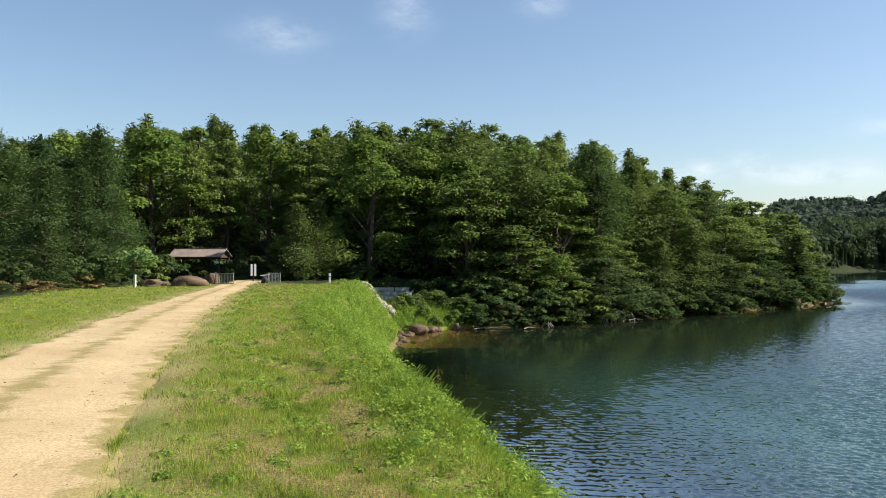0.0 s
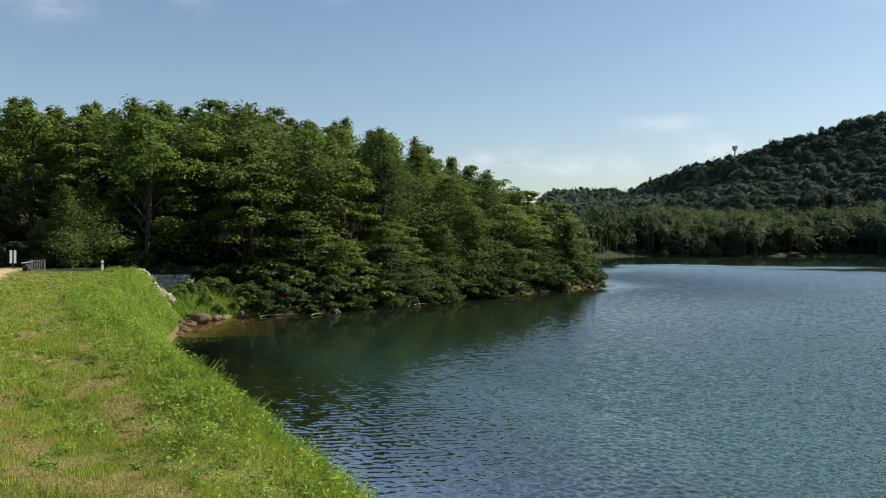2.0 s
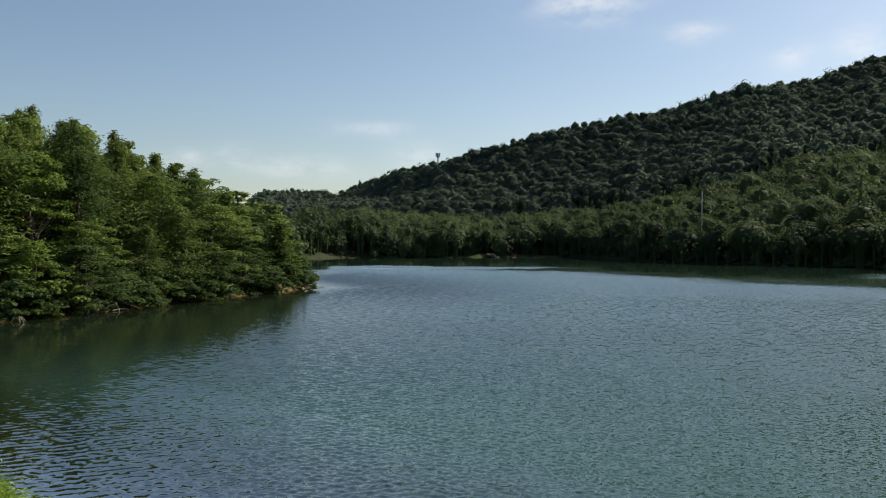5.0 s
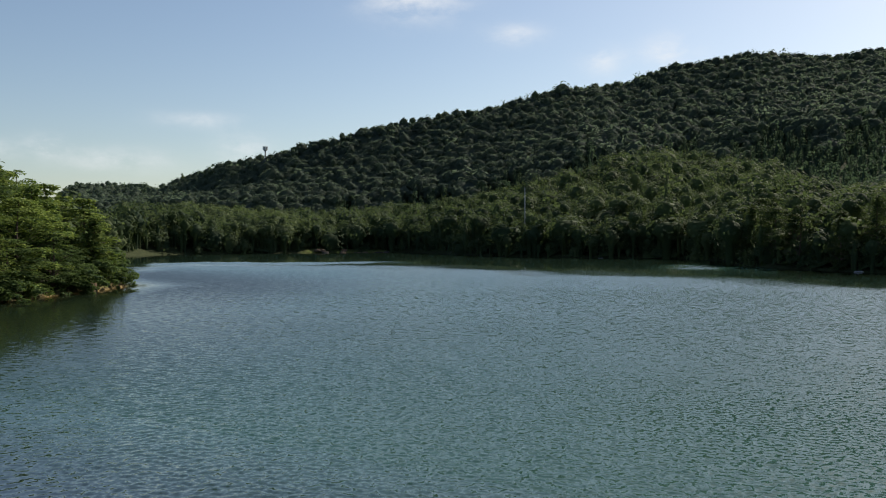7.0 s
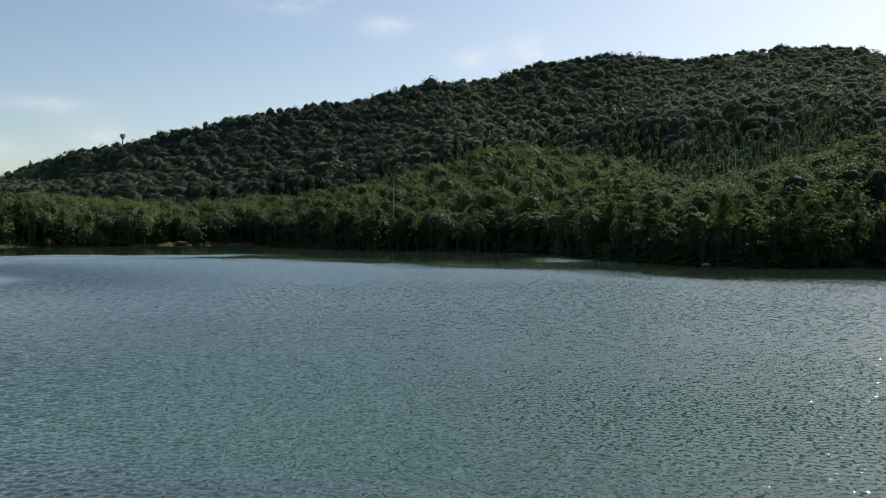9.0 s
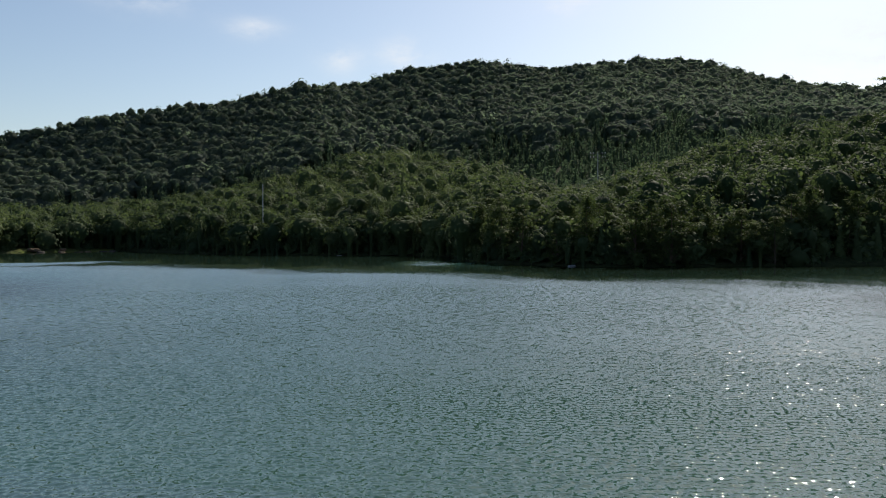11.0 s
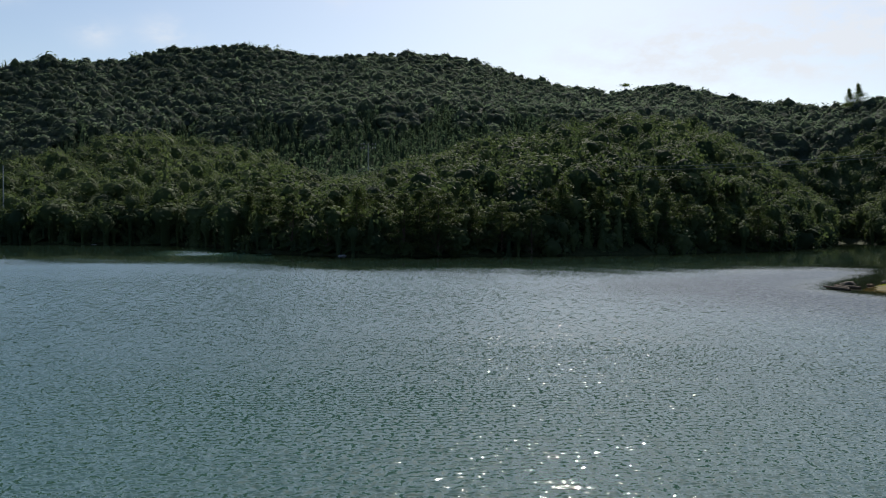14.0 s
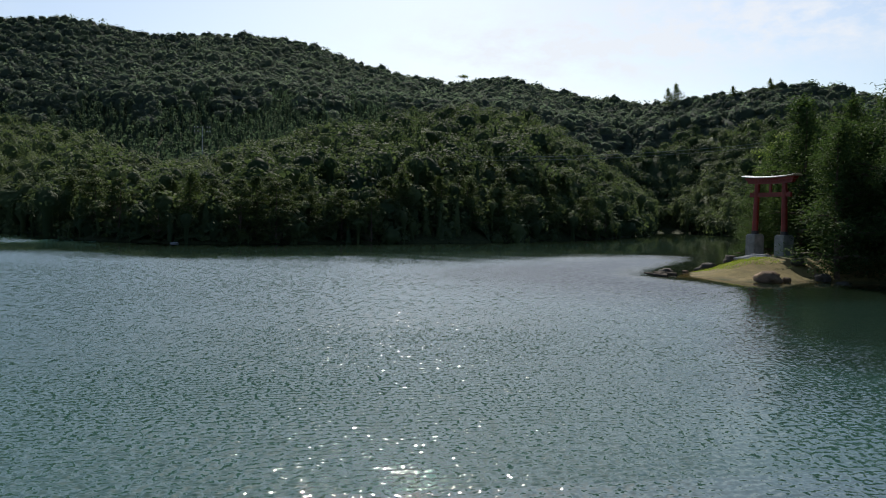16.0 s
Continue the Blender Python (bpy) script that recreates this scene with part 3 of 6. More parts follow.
def water_state(x, y, sd, depth):
    """How shallow, windy, murky, dark with painted-in reflections and distant the water is."""
    shallow = np.clip(np.exp(-np.maximum(depth, 0) / 0.5), 0, 1)
    lee = np.clip(np.hypot(x - 14, y - 46), 0, 400)
    off_shore = shore_distance(x, y, LAKE[9:48])
    # the wind falls off under the far shores, along a ragged line
    a, d = np.degrees(np.arctan2(x, y)), np.hypot(x, y)
    line = np.interp(a, [20, 33, 40, 48, 55, 60, 64, 72, 78, 84, 92, 100, 108, 116, 122], [60, 85, 122, 114, 112, 104, 98, 96, 84, 74, 72, 74, 80, 84, 70])
    d = d + 5 * np.sin(x * 0.07 + 1.3) * np.sin(y * 0.06) + 3 * np.sin(x * 0.23 + y * 0.19) + 2 * np.sin(x * 0.61 - y * 0.43 + 2 * np.sin(y * 0.2))
    islet_lee = smooth(116.5, 121, a) * smooth(8, 14, d)
    gusts = np.maximum(((a > 69.5) & (a < 78.6)) * np.exp(-((d - 121) / 10.0) ** 2) * smooth(69.5, 74, a), 0.9 * smooth(36, 40, a) * (1 - smooth(52, 57, a)) * np.exp(-((d - 136 - 4 * np.sin(a * 0.5)) / 7.0) ** 2))
    wind = 0.05 + 0.95 * np.maximum(gusts, (0.25 + 0.75 * smooth(6, 36, lee)) * (1 - 0.5 * islet_lee) * (1 - 0.85 * smooth(line - 16, line + 24, d))) * smooth(0, 7, off_shore) * (0.4 + 0.6 * np.maximum(smooth(14, 36, a), smooth(50, 80, d)))
    # murky near the banks; in the lee and calm zones, mirrored woods painted dark
    murk_and_reflection = np.clip(np.maximum(np.maximum(1 - smooth(1.5, 9.0, -sd), 1 - smooth(8, 26, off_shore)), np.maximum(1 - smooth(10, 36, lee), np.maximum(0.8 * islet_lee * smooth(16, 34, d), 0.85 * smooth(line - 12, line + 12, d)))), 0, 1)
    murk_and_reflection = murk_and_reflection * (1 - 0.9 * np.clip(gusts, 0, 1))
    far = smooth(12, 34, d) * np.clip(wind, 0, 1)
    ripple = wind * (0.2 + 0.8 * smooth(12, 28, d)) * (1 - 0.6 * smooth(45, 100, d))
    micro = wind * (1 - 0.65 * smooth(20, 50, d)) * (0.35 + 0.65 * smooth(14, 42, a))
    return dict(micro=micro, shallow=shallow, wind=wind, murk_and_reflection=murk_and_reflection, far=far, ripple=ripple, tilt=0.085 + 0.04 * smooth(40, 90, d))


NEAR_WATER = 36.0


def ripple_height(x, y, d, wind, step):
    """Short-crested wind ripples: a sum of small waves round the wind's direction; waves finer than the mesh are left to the surface."""
    rng = np.random.default_rng(77)
    z = np.zeros_like(x)
    waves = 46
    for i in range(waves):
        length = 0.085 * (0.34 / 0.085) ** ((i + rng.uniform()) / waves)
        a = radians(WIND_TURN + rng.uniform(-52, 52))
        slope = 0.044
        fade = smooth(2.2, 4.0, length / step)
        z += fade * slope * length / (2 * np.pi) * np.sin((x * np.cos(a) + y * np.sin(a)) * 2 * np.pi / length + rng.uniform(0, 6.28))
    gust = 0.75 + 0.25 * np.sin(x * 0.21 + 1.2 * np.sin(y * 0.17)) * np.sin(y * 0.26 + 0.8 * np.sin(x * 0.13))
    gust = gust * (0.8 + 0.2 * smooth(22, 60, np.degrees(np.arctan2(x, y))))
    return z * gust * (0.25 + 0.75 * wind) * (1 - smooth(NEAR_WATER - 8, NEAR_WATER, d))


def build_water():
    """One surface: a sheet over the lake, and a finer fan with ripples off the dam."""
    ix, iy = np.where((GX > 3.2) & (GX < 330))[0], np.where((GY > -160) & (GY < 260))[0]
    X, Y = MX[np.ix_(ix, iy)], MY[np.ix_(ix, iy)]
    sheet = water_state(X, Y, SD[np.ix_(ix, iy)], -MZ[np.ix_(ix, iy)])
    rows = [7.0]
    while rows[-1] < NEAR_WATER:
        rows.append(rows[-1] + 0.0025 * max(rows[-1], 11.0))
    A, D = np.meshgrid(np.radians(np.arange(6, 132, 0.18)), np.array(rows), indexing="ij")
    FX, FY = D * np.sin(A), D * np.cos(A)
    land, sd = ground_z(FX, FY, False)
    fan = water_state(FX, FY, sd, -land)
    FZ = ripple_height(FX, FY, D, fan["wind"], 0.0030 * np.maximum(D, 11.0)) + 0.004
    V, F, base = [], [], 0
    for x, y, z, keep in ((X, Y, X * 0, None), (FX, FY, FZ, sd)):
        i = base + np.arange(x.size).reshape(x.shape)
        q = np.stack([i[:-1, :-1], i[1:, :-1], i[1:, 1:], i[:-1, 1:]], -1).reshape(-1, 4)
        if keep is None:
            a, d = np.degrees(np.arctan2(x, y)), np.hypot(x, y)
            covered = (a > 7) & (a < 131) & (d > 7.3) & (d < NEAR_WATER - 1.5)
            c = (covered[:-1, :-1] & covered[1:, :-1] & covered[1:, 1:] & covered[:-1, 1:]).reshape(-1)
            q = q[~c]
        else:
            q = q[:, ::-1][(keep[:-1, :-1] < 1.2).reshape(-1)]
        V.append(np.stack([x, y, z], -1).reshape(-1, 3)), F.append(q)
        base += x.size
    me = bpy.data.meshes.new("water")
    fill_mesh(me, np.concatenate(V), np.concatenate(F).reshape(-1))
    me.polygons.foreach_set("use_smooth", np.ones(len(me.polygons), bool))
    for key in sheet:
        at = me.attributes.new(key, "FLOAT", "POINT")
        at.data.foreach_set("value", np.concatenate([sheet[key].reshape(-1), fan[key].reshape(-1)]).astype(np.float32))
    me.materials.append(WATER)
    tagged(new("water", me), "dark green lake water with small wind ripples", "water", kind="structure")


build_water()


def build_road():
    ys = np.concatenate([np.arange(-60, 0, 2.0), np.arange(0, 30, 0.2), np.arange(30, 54, 0.4)])
    k = np.linspace(0, 1, 25)
    left, right = road_edges(ys)
    wob = 0.13 * np.sin(ys * 1.7) * np.sin(ys * 0.63 + 1) + 0.07 * np.sin(ys * 6.1 + 2)
    wob2 = 0.11 * np.sin(ys * 1.3 + 2) * np.sin(ys * 0.7) + 0.07 * np.sin(ys * 7.3) + 0.07 * np.sin(ys * 13.1 + 1) * np.sin(ys * 2.2) + 0.05 * np.sin(ys * 23.0 + 2 * np.sin(ys * 1.7))
    X = (left + wob - 0.15)[None, :] + k[:, None] * (right + wob2 - left - wob + 0.3)[None, :]
    Y = np.broadcast_to(ys, X.shape)
    edge = np.abs(k - 0.5) * 2
    Z = 2.43 + 0.012 * np.sin(X * 5 + Y * 2.3) * np.sin(Y * 1.9) - 0.10 * (edge ** 8)[:, None] - 0.02 * np.exp(-((np.abs(k - 0.5) - 0.27) / 0.1) ** 2)[:, None]
    verge = np.broadcast_to((1.1 * smooth(0.62, 1.0, edge) + 0.55 * np.exp(-((k - 0.47) / 0.07) ** 2))[:, None], X.shape)
    ob = new("road", mesh_grid("road", X, Y, Z, TRACK, (("verge", verge),)))
    tagged(ob, "pale sandy vehicle track with worn grassy edges", "track", kind="structure")


build_road()


# ---- trees ----
def pine_crown(rng, H, W, count, low=0.12, size=0.42, taper=0.65):
    """Whorls of branches that carry flat pads of needle sprays. Returns leaves and limbs."""
    C, N, S, D, limbs = [], [], [], [], []
    levels = int(H / 0.60)
    per = count / (levels * 4.5)
    for i in range(levels):
        k = low + (1 - low) * (i + 0.5) / levels
        reach = W * (1.03 - k) ** taper * 1.02 * (0.6 + 0.4 * min(1, (k - low) * 4 + 0.2))
        for _ in range(rng.integers(4, 6)):
            a = rng.uniform(0, 2 * np.pi)
            ln = reach * rng.uniform(0.35, 1.2) * (1 + 0.28 * math.sin(a * 2 + k * 9) + 0.2 * math.sin(a + k * 17))
            up = rng.uniform(0.05, 0.4) * (0.4 + k)
            base = np.array([0, 0, k * H])
            tipv = base + np.array([math.cos(a) * ln, math.sin(a) * ln, up * ln])
            limbs.append((base, tipv, 0.012 * H * (1 - k) ** 0.5 + 0.01))
            m = max(6, int(per * (0.5 + ln / W)))
            t = rng.uniform(0.25, 1.06, m) ** 0.7
            spread_w = 0.16 * ln + 0.22
            c = base + (tipv - base) * t[:, None] + rng.normal(size=(m, 3)) * [spread_w, spread_w, 0.33]
            C.append(c)
            out = np.array([math.cos(a), math.sin(a), 0]) * 0.45 + [0, 0, 0.85]
            N.append(out + rng.normal(size=(m, 3)) * 0.5)
            D.append(np.broadcast_to(np.array([math.cos(a), math.sin(a), 0.25 + up]), (m, 3)) + rng.normal(size=(m, 3)) * 0.45)
            S.append(size * rng.uniform(0.6, 1.25, m))
    t = rng.uniform(0, 1, 24)
    C.append(np.stack([rng.normal(size=24) * 0.06, rng.normal(size=24) * 0.06, H * (0.96 + 0.09 * t)], 1))
    N.append(rng.normal(size=(24, 3)))
    S.append(np.full(24, 0.3))
    D.append(np.broadcast_to(np.array([0.0, 0.0, 1.0]), (24, 3)))
    return leaves(np.concatenate(C), np.concatenate(N), np.concatenate(S), rng, 0.30, 0.12, np.concatenate(D)), limbs


def broad_crown(rng, H, W, count, low=0.10, size=0.36, clumps=58):
    """Clumps of leaves on the ends of limbs, in an uneven egg-shaped crown."""
    C, N, S, limbs = [], [], [], []
    per = count // clumps
    for _ in range(clumps):
        k = low + (1 - low) * rng.uniform(0, 1) ** 0.8
        prof = W * math.sin(math.pi * min(1, 0.16 + 0.84 * k)) ** 0.6 * (1.1 - 0.35 * k)
        a, rr = rng.uniform(0, 2 * np.pi), prof * rng.uniform(0.35, 1.08)
        c0 = np.array([math.cos(a) * rr, math.sin(a) * rr, H * k * 0.96])
        r = rng.uniform(0.5, 1.0) * W * 0.36
        base = np.array([0, 0, max(0.06, k - 0.25) * H * 0.9])
        limbs.append((base, c0 - [0, 0, 0.2], 0.005 * H))
        m = max(8, int(per * rng.uniform(0.6, 1.4)))
        d = rng.normal(size=(m, 3))
        d /= np.linalg.norm(d, axis=1, keepdims=True)
        d[:, 2] = np.where(d[:, 2] < -0.35, -d[:, 2], d[:, 2])
        C.append(c0 + d * r * rng.uniform(0.55, 1.05, (m, 1)) * [1, 1, 0.62])
        N.append(d * 0.8 + [0, 0, 0.55] + rng.normal(size=(m, 3)) * 0.4)
        S.append(size * rng.uniform(0.6, 1.3, m))
    return leaves(np.concatenate(C), np.concatenate(N), np.concatenate(S), rng, 0.6, 0.14), limbs


def trunk_quads(rng, H, limbs, r0, keep=16):
    lean = rng.normal(size=2) * 0.02 * H
    z = np.linspace(-0.4, H * 0.97, 7)
    pts = [(lean[0] * math.sin(3 * k / H), lean[1] * math.sin(2.2 * k / H), k) for k in z]
    out = [tube(pts, list(np.linspace(r0, 0.02, 7)), 7)]
    for b, e, r in sorted(limbs, key=lambda q: -np.linalg.norm(q[1] - q[0]))[:keep]:
        mid = (b + e) / 2 + [0, 0, 0.08 * np.linalg.norm(e - b)]
        out.append(tube([b, mid, e], [max(r, 0.03), max(r, 0.03) * 0.6, 0.012], 5))
    return np.concatenate(out)


def tree_kind(name, seed, pine, H, W, count, mat, low=0.1, size=0.4, taper=0.65):
    """One kind of tree as a pair of meshes: trunk with limbs, and crown."""
    rng = np.random.default_rng(seed)
    Q, limbs = pine_crown(rng, H, W, count, low, size, taper) if pine else broad_crown(rng, H, W, count, low, size)
    return name, quads("crown", Q, mat), quads("trunk", trunk_quads(rng, H, limbs, 0.018 * H), BARK), H


def plant_tree(kind, at, scale, turn, label, group, width=1.0):
    name, crown, trunk, _ = kind
    t = tagged(new(name), label, "tree", group)
    linked("trunk", trunk, t)
    linked("crown", crown, t)
    t.matrix_world = Matrix.Translation(at) @ pose(0, 0, 0, 0, 0, turn) @ Matrix.Diagonal((scale * width, scale * width, scale, 1))
    return t


PINES = [tree_kind("pine_tree", 11 + i, True, 9.5, w, 7400, PINE, 0.06, 0.33, tp) for i, (w, tp) in enumerate(((2.6, 0.72), (2.2, 0.85), (2.9, 0.58)))]
BROADS = [tree_kind("broadleaf_tree", 31 + i, False, 8.5, w, 5600, BROAD, 0.04, 0.205) for i, w in enumerate((2.5, 2.9, 2.1))]
SHADE_PINES = [tree_kind("pine_tree", 81 + i, True, 9.5, w, 9000, SHADE_PINE, 0.05, 0.26) for i, w in enumerate((2.7, 2.3))]
SHADE_BROADS = [tree_kind("broadleaf_tree", 46 + i, False, 8.5, w, 5200, SHADE_LEAF, 0.10, 0.22) for i, w in enumerate((2.7, 2.3))]
LIGHTS = [tree_kind("broadleaf_tree", 41 + i, False, 8.5, w, 5600, LIGHT_BROAD, 0.04, 0.205) for i, w in enumerate((2.6, 2.2))]
FAR_PINES = [tree_kind("pine_tree", 51 + i, True, 9.5, w, 3200, PINE, 0.08, 0.5, tp) for i, (w, tp) in enumerate(((2.5, 0.8), (2.1, 0.9), (2.8, 0.7)))]
HEAD_PINES = [tree_kind("pine_tree", 91 + i, True, 9.5, w, 4200, HEAD_SHADE_LEAF, 0.06, 0.42) for i, w in enumerate((2.8, 2.4, 3.1))]
HEAD_BROADS = [tree_kind("broadleaf_tree", 95 + i, False, 8.5, w, 4600, HEAD_SHADE_LEAF, 0.03, 0.24) for i, w in enumerate((2.7, 3.0, 2.4))]
FAR_BROADS = [tree_kind("broadleaf_tree", 55 + i, False, 8.5, w, 3000, BROAD, 0.05, 0.30) for i, w in enumerate((2.5, 2.9, 2.1))]
SKY_LEFT = [(-40, 6.0), (-22, 6.1), (-15.6, 6.35), (-14, 7.0), (-9.3, 7.95), (-3, 8.7), (1.3, 8.25), (6.9, 8.75), (12.6, 8.7), (15.3, 8.6), (18, 7.9), (20.2, 7.85),
            (22.1, 7.45), (24.6, 6.65), (27, 5.85), (29.3, 4.9), (32, 3.75), (34, 3.15), (35.6, 2.7), (37, 1.8), (40, 1.5)]


def scatter(rng, spots, gap, tries, accept):
    """Random places at least gap apart."""
    cell, grid = gap, {}
    for _ in range(tries):
        p = spots(rng)
        if not accept(*p):
            continue
        c = (int(p[0] // cell), int(p[1] // cell))
        if any(math.hypot(p[0] - q[0], p[1] - q[1]) < gap for i in (-1, 0, 1) for j in (-1, 0, 1) for q in grid.get((c[0] + i, c[1] + j), ())):
            continue
        grid.setdefault(c, []).append(p)
    return [p for g in grid.values() for p in g]


def left_wood():
    rng = np.random.default_rng(5)

    def spot(r):
        a, d = r.uniform(-24, 39), math.sqrt(r.uniform(36 ** 2, 108 ** 2))
        return d * math.sin(radians(a)), d * math.cos(radians(a))

    def ok(x, y):
        a, d = math.degrees(math.atan2(x, y)), math.hypot(x, y)
        if y < 63 and -9 < x < 6.5 or y < 53 and 0 < x < 12 or y < 50.5 and x < 14.5 or y < 43 and x > -10.5:
            return False
        sd = float(shore_distance(np.array([x]), np.array([y]))[0])
        if a > 7 and d > 62 + 40 * (1 - max(0, a - 25) / 14) or a > 37.0:
            return False
        return sd > 0.5

    front = scatter(rng, spot, 2.5, 12000, lambda x, y: math.hypot(x, y) < 67 and ok(x, y))
    behind = scatter(rng, spot, 4.1, 4000, lambda x, y: math.hypot(x, y) >= 67.5 and ok(x, y))
    for x, y in front + behind:
        a, d = math.degrees(math.atan2(x, y)), math.hypot(x, y)
        z = gz(x, y)
        top = 4 + d * math.tan(radians(np.interp(a, [r[0] for r in SKY_LEFT], [r[1] for r in SKY_LEFT]))) + rng.normal() * 0.45 - 0.5
        pine = rng.uniform() < (0.38 if d < 68 else 0.55)
        kind = ((PINES if pine else BROADS) if d < 68 else (FAR_PINES if pine else FAR_BROADS))[rng.integers(3)]
        if not pine and d < 68 and rng.uniform() < 0.45:
            kind = LIGHTS[rng.integers(2)]
        # dark-leaved kinds paint shade into the wood's left side and foot
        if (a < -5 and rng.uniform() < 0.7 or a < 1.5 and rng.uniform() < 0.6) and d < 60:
            kind, pine = SHADE_PINES[rng.integers(2)], True
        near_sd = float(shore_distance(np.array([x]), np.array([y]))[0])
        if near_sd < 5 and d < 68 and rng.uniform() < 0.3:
            kind, pine = (SHADE_PINES[rng.integers(2)], True) if pine else (SHADE_BROADS[rng.integers(2)], False)
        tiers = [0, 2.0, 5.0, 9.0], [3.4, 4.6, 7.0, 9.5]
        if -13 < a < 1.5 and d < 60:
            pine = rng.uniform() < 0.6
            kind = SHADE_PINES[rng.integers(2)] if pine else SHADE_BROADS[rng.integers(2)]
        # lighter leaf colour here stands in for sun on the wood's edge
        if 1.5 <= a < 9.5 and d < 62 and not pine:
            kind = LIGHTS[rng.integers(2)]
        h = min(np.interp(near_sd, *tiers) * rng.uniform(0.8, 1.3), top - z)
        if near_sd > 3.5 and a > 20:
            h = max(h, (top - z) * rng.uniform(0.72, 1.0))
        if d > 74 and a < 22:
            h = min(top - z, 13)
        if h < 2.5:
            continue
        label = "dark green pine with layered drooping sprays on the wooded bank" if pine else "leafy broadleaf tree in the wood beside the lake"
        plant_tree(kind, (x, y, z - 0.1), h / kind[3], rng.uniform(0, 360), label, "trees of the near wood", rng.uniform(0.9, 1.35) * min(1.8, max(1.0, 8 / h)))


left_wood()


def shrub_mesh(seed, mat, n=1500, size=0.105, r=1.0):
    rng = np.random.default_rng(seed)
    Q, _ = broad_crown(rng, 1.0 * r, 0.75 * r, n, 0.08, size, 22)
    return quads("shrub", Q, mat)


SHRUBS = [shrub_mesh(61 + i, BROAD) for i in range(3)]
SHADE_SHRUBS = [shrub_mesh(65 + i, SHADE_LEAF, 1400) for i in range(3)]


def shore_shrubs():
    """Low growth that hangs over the water along the wooded bank."""
    rng = np.random.default_rng(8)
    for (ax, ay), (bx, by) in zip(LAKE[9:17], LAKE[10:18]):
        n = int(math.hypot(bx - ax, by - ay) / (0.3 if ax < 44 else 0.6))
        for i in range(n):
            k = (i + rng.uniform()) / n
            x, y = ax + (bx - ax) * k, ay + (by - ay) * k
            nx, ny = -(by - ay), bx - ax
            ln = math.hypot(nx, ny)
            o = rng.uniform(0, 1) ** 1.6 * 7.0 - 0.1
            x, y = x + nx / ln * o, y + ny / ln * o
            if abs(math.degrees(math.atan2(x, y)) - 16.4) < 0.6 and o < 1.6:
                continue
            # mostly shade-coloured shrubs, for the dark below overhanging branches
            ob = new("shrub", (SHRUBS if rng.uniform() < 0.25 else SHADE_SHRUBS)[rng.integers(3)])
            s = rng.uniform(0.9, 2.1) * (0.6 if x < 12 else 1)
            ob.matrix_world = Matrix.Translation((x, y, gz(x, y) - 0.15)) @ pose(0, 0, 0, 0, 0, rng.uniform(0, 360)) @ Matrix.Diagonal((s * 1.25, s * 1.25, s, 1))
            tagged(ob, "low green shrub on the bank at the water's edge", "shrub", "shore shrubs")


shore_shrubs()


def headland_trees():
    """The front rows of the wood on the headland across the lake, and the pines of the islet."""
    rng = np.random.default_rng(15)

    def spot(r):
        a, d = r.uniform(77, 114), r.uniform(106, 165)
        return d * math.sin(radians(a)), d * math.cos(radians(a))

    def ok(x, y):
        sd = float(shore_distance(np.array([x]), np.array([y]))[0])
        return 0.8 < sd < 13

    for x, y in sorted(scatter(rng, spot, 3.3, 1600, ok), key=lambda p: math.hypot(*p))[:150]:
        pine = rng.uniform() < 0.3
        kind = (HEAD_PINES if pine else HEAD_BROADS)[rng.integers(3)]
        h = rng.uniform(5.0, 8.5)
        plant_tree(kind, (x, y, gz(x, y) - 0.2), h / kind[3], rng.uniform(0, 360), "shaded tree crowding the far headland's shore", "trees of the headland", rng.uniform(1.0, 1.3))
    def ok2(x, y):
        sd = float(shore_distance(np.array([x]), np.array([y]))[0])
        a, d = math.degrees(math.atan2(x, y)), math.hypot(x, y)
        return sd > (1.6 if a < 124 else 0.6) and not (a < 125.6 and d < 72.5) and not (a < 123.2 and d < 74.5) and not (56 < x < 63.5 and -39 < y < -33)

    def spot2(r):
        a, d = r.uniform(118.5, 142), r.uniform(52, 112)
        return d * math.sin(radians(a)), d * math.cos(radians(a))

    for x, y in sorted(scatter(rng, spot2, 2.7, 1500, ok2), key=lambda p: math.hypot(*p))[:84]:
        pine = rng.uniform() < 0.96
        kind = (SHADE_PINES[rng.integers(2)] if pine else BROADS[rng.integers(3)])
        a = math.degrees(math.atan2(x, y))
        h = rng.uniform(4.5, 6.5) if a < 121.5 else rng.uniform(9.0, 12.5)
        plant_tree(kind, (x, y, gz(x, y) - 0.1), h / kind[3], rng.uniform(0, 360), "dark pine on the rocky shrine islet", "trees of the islet", rng.uniform(0.95, 1.2))


headland_trees()


# ---- woods on the hills ----
HIGH = {"round": 0.40, "pine": 0.55, "cone": 0.90}


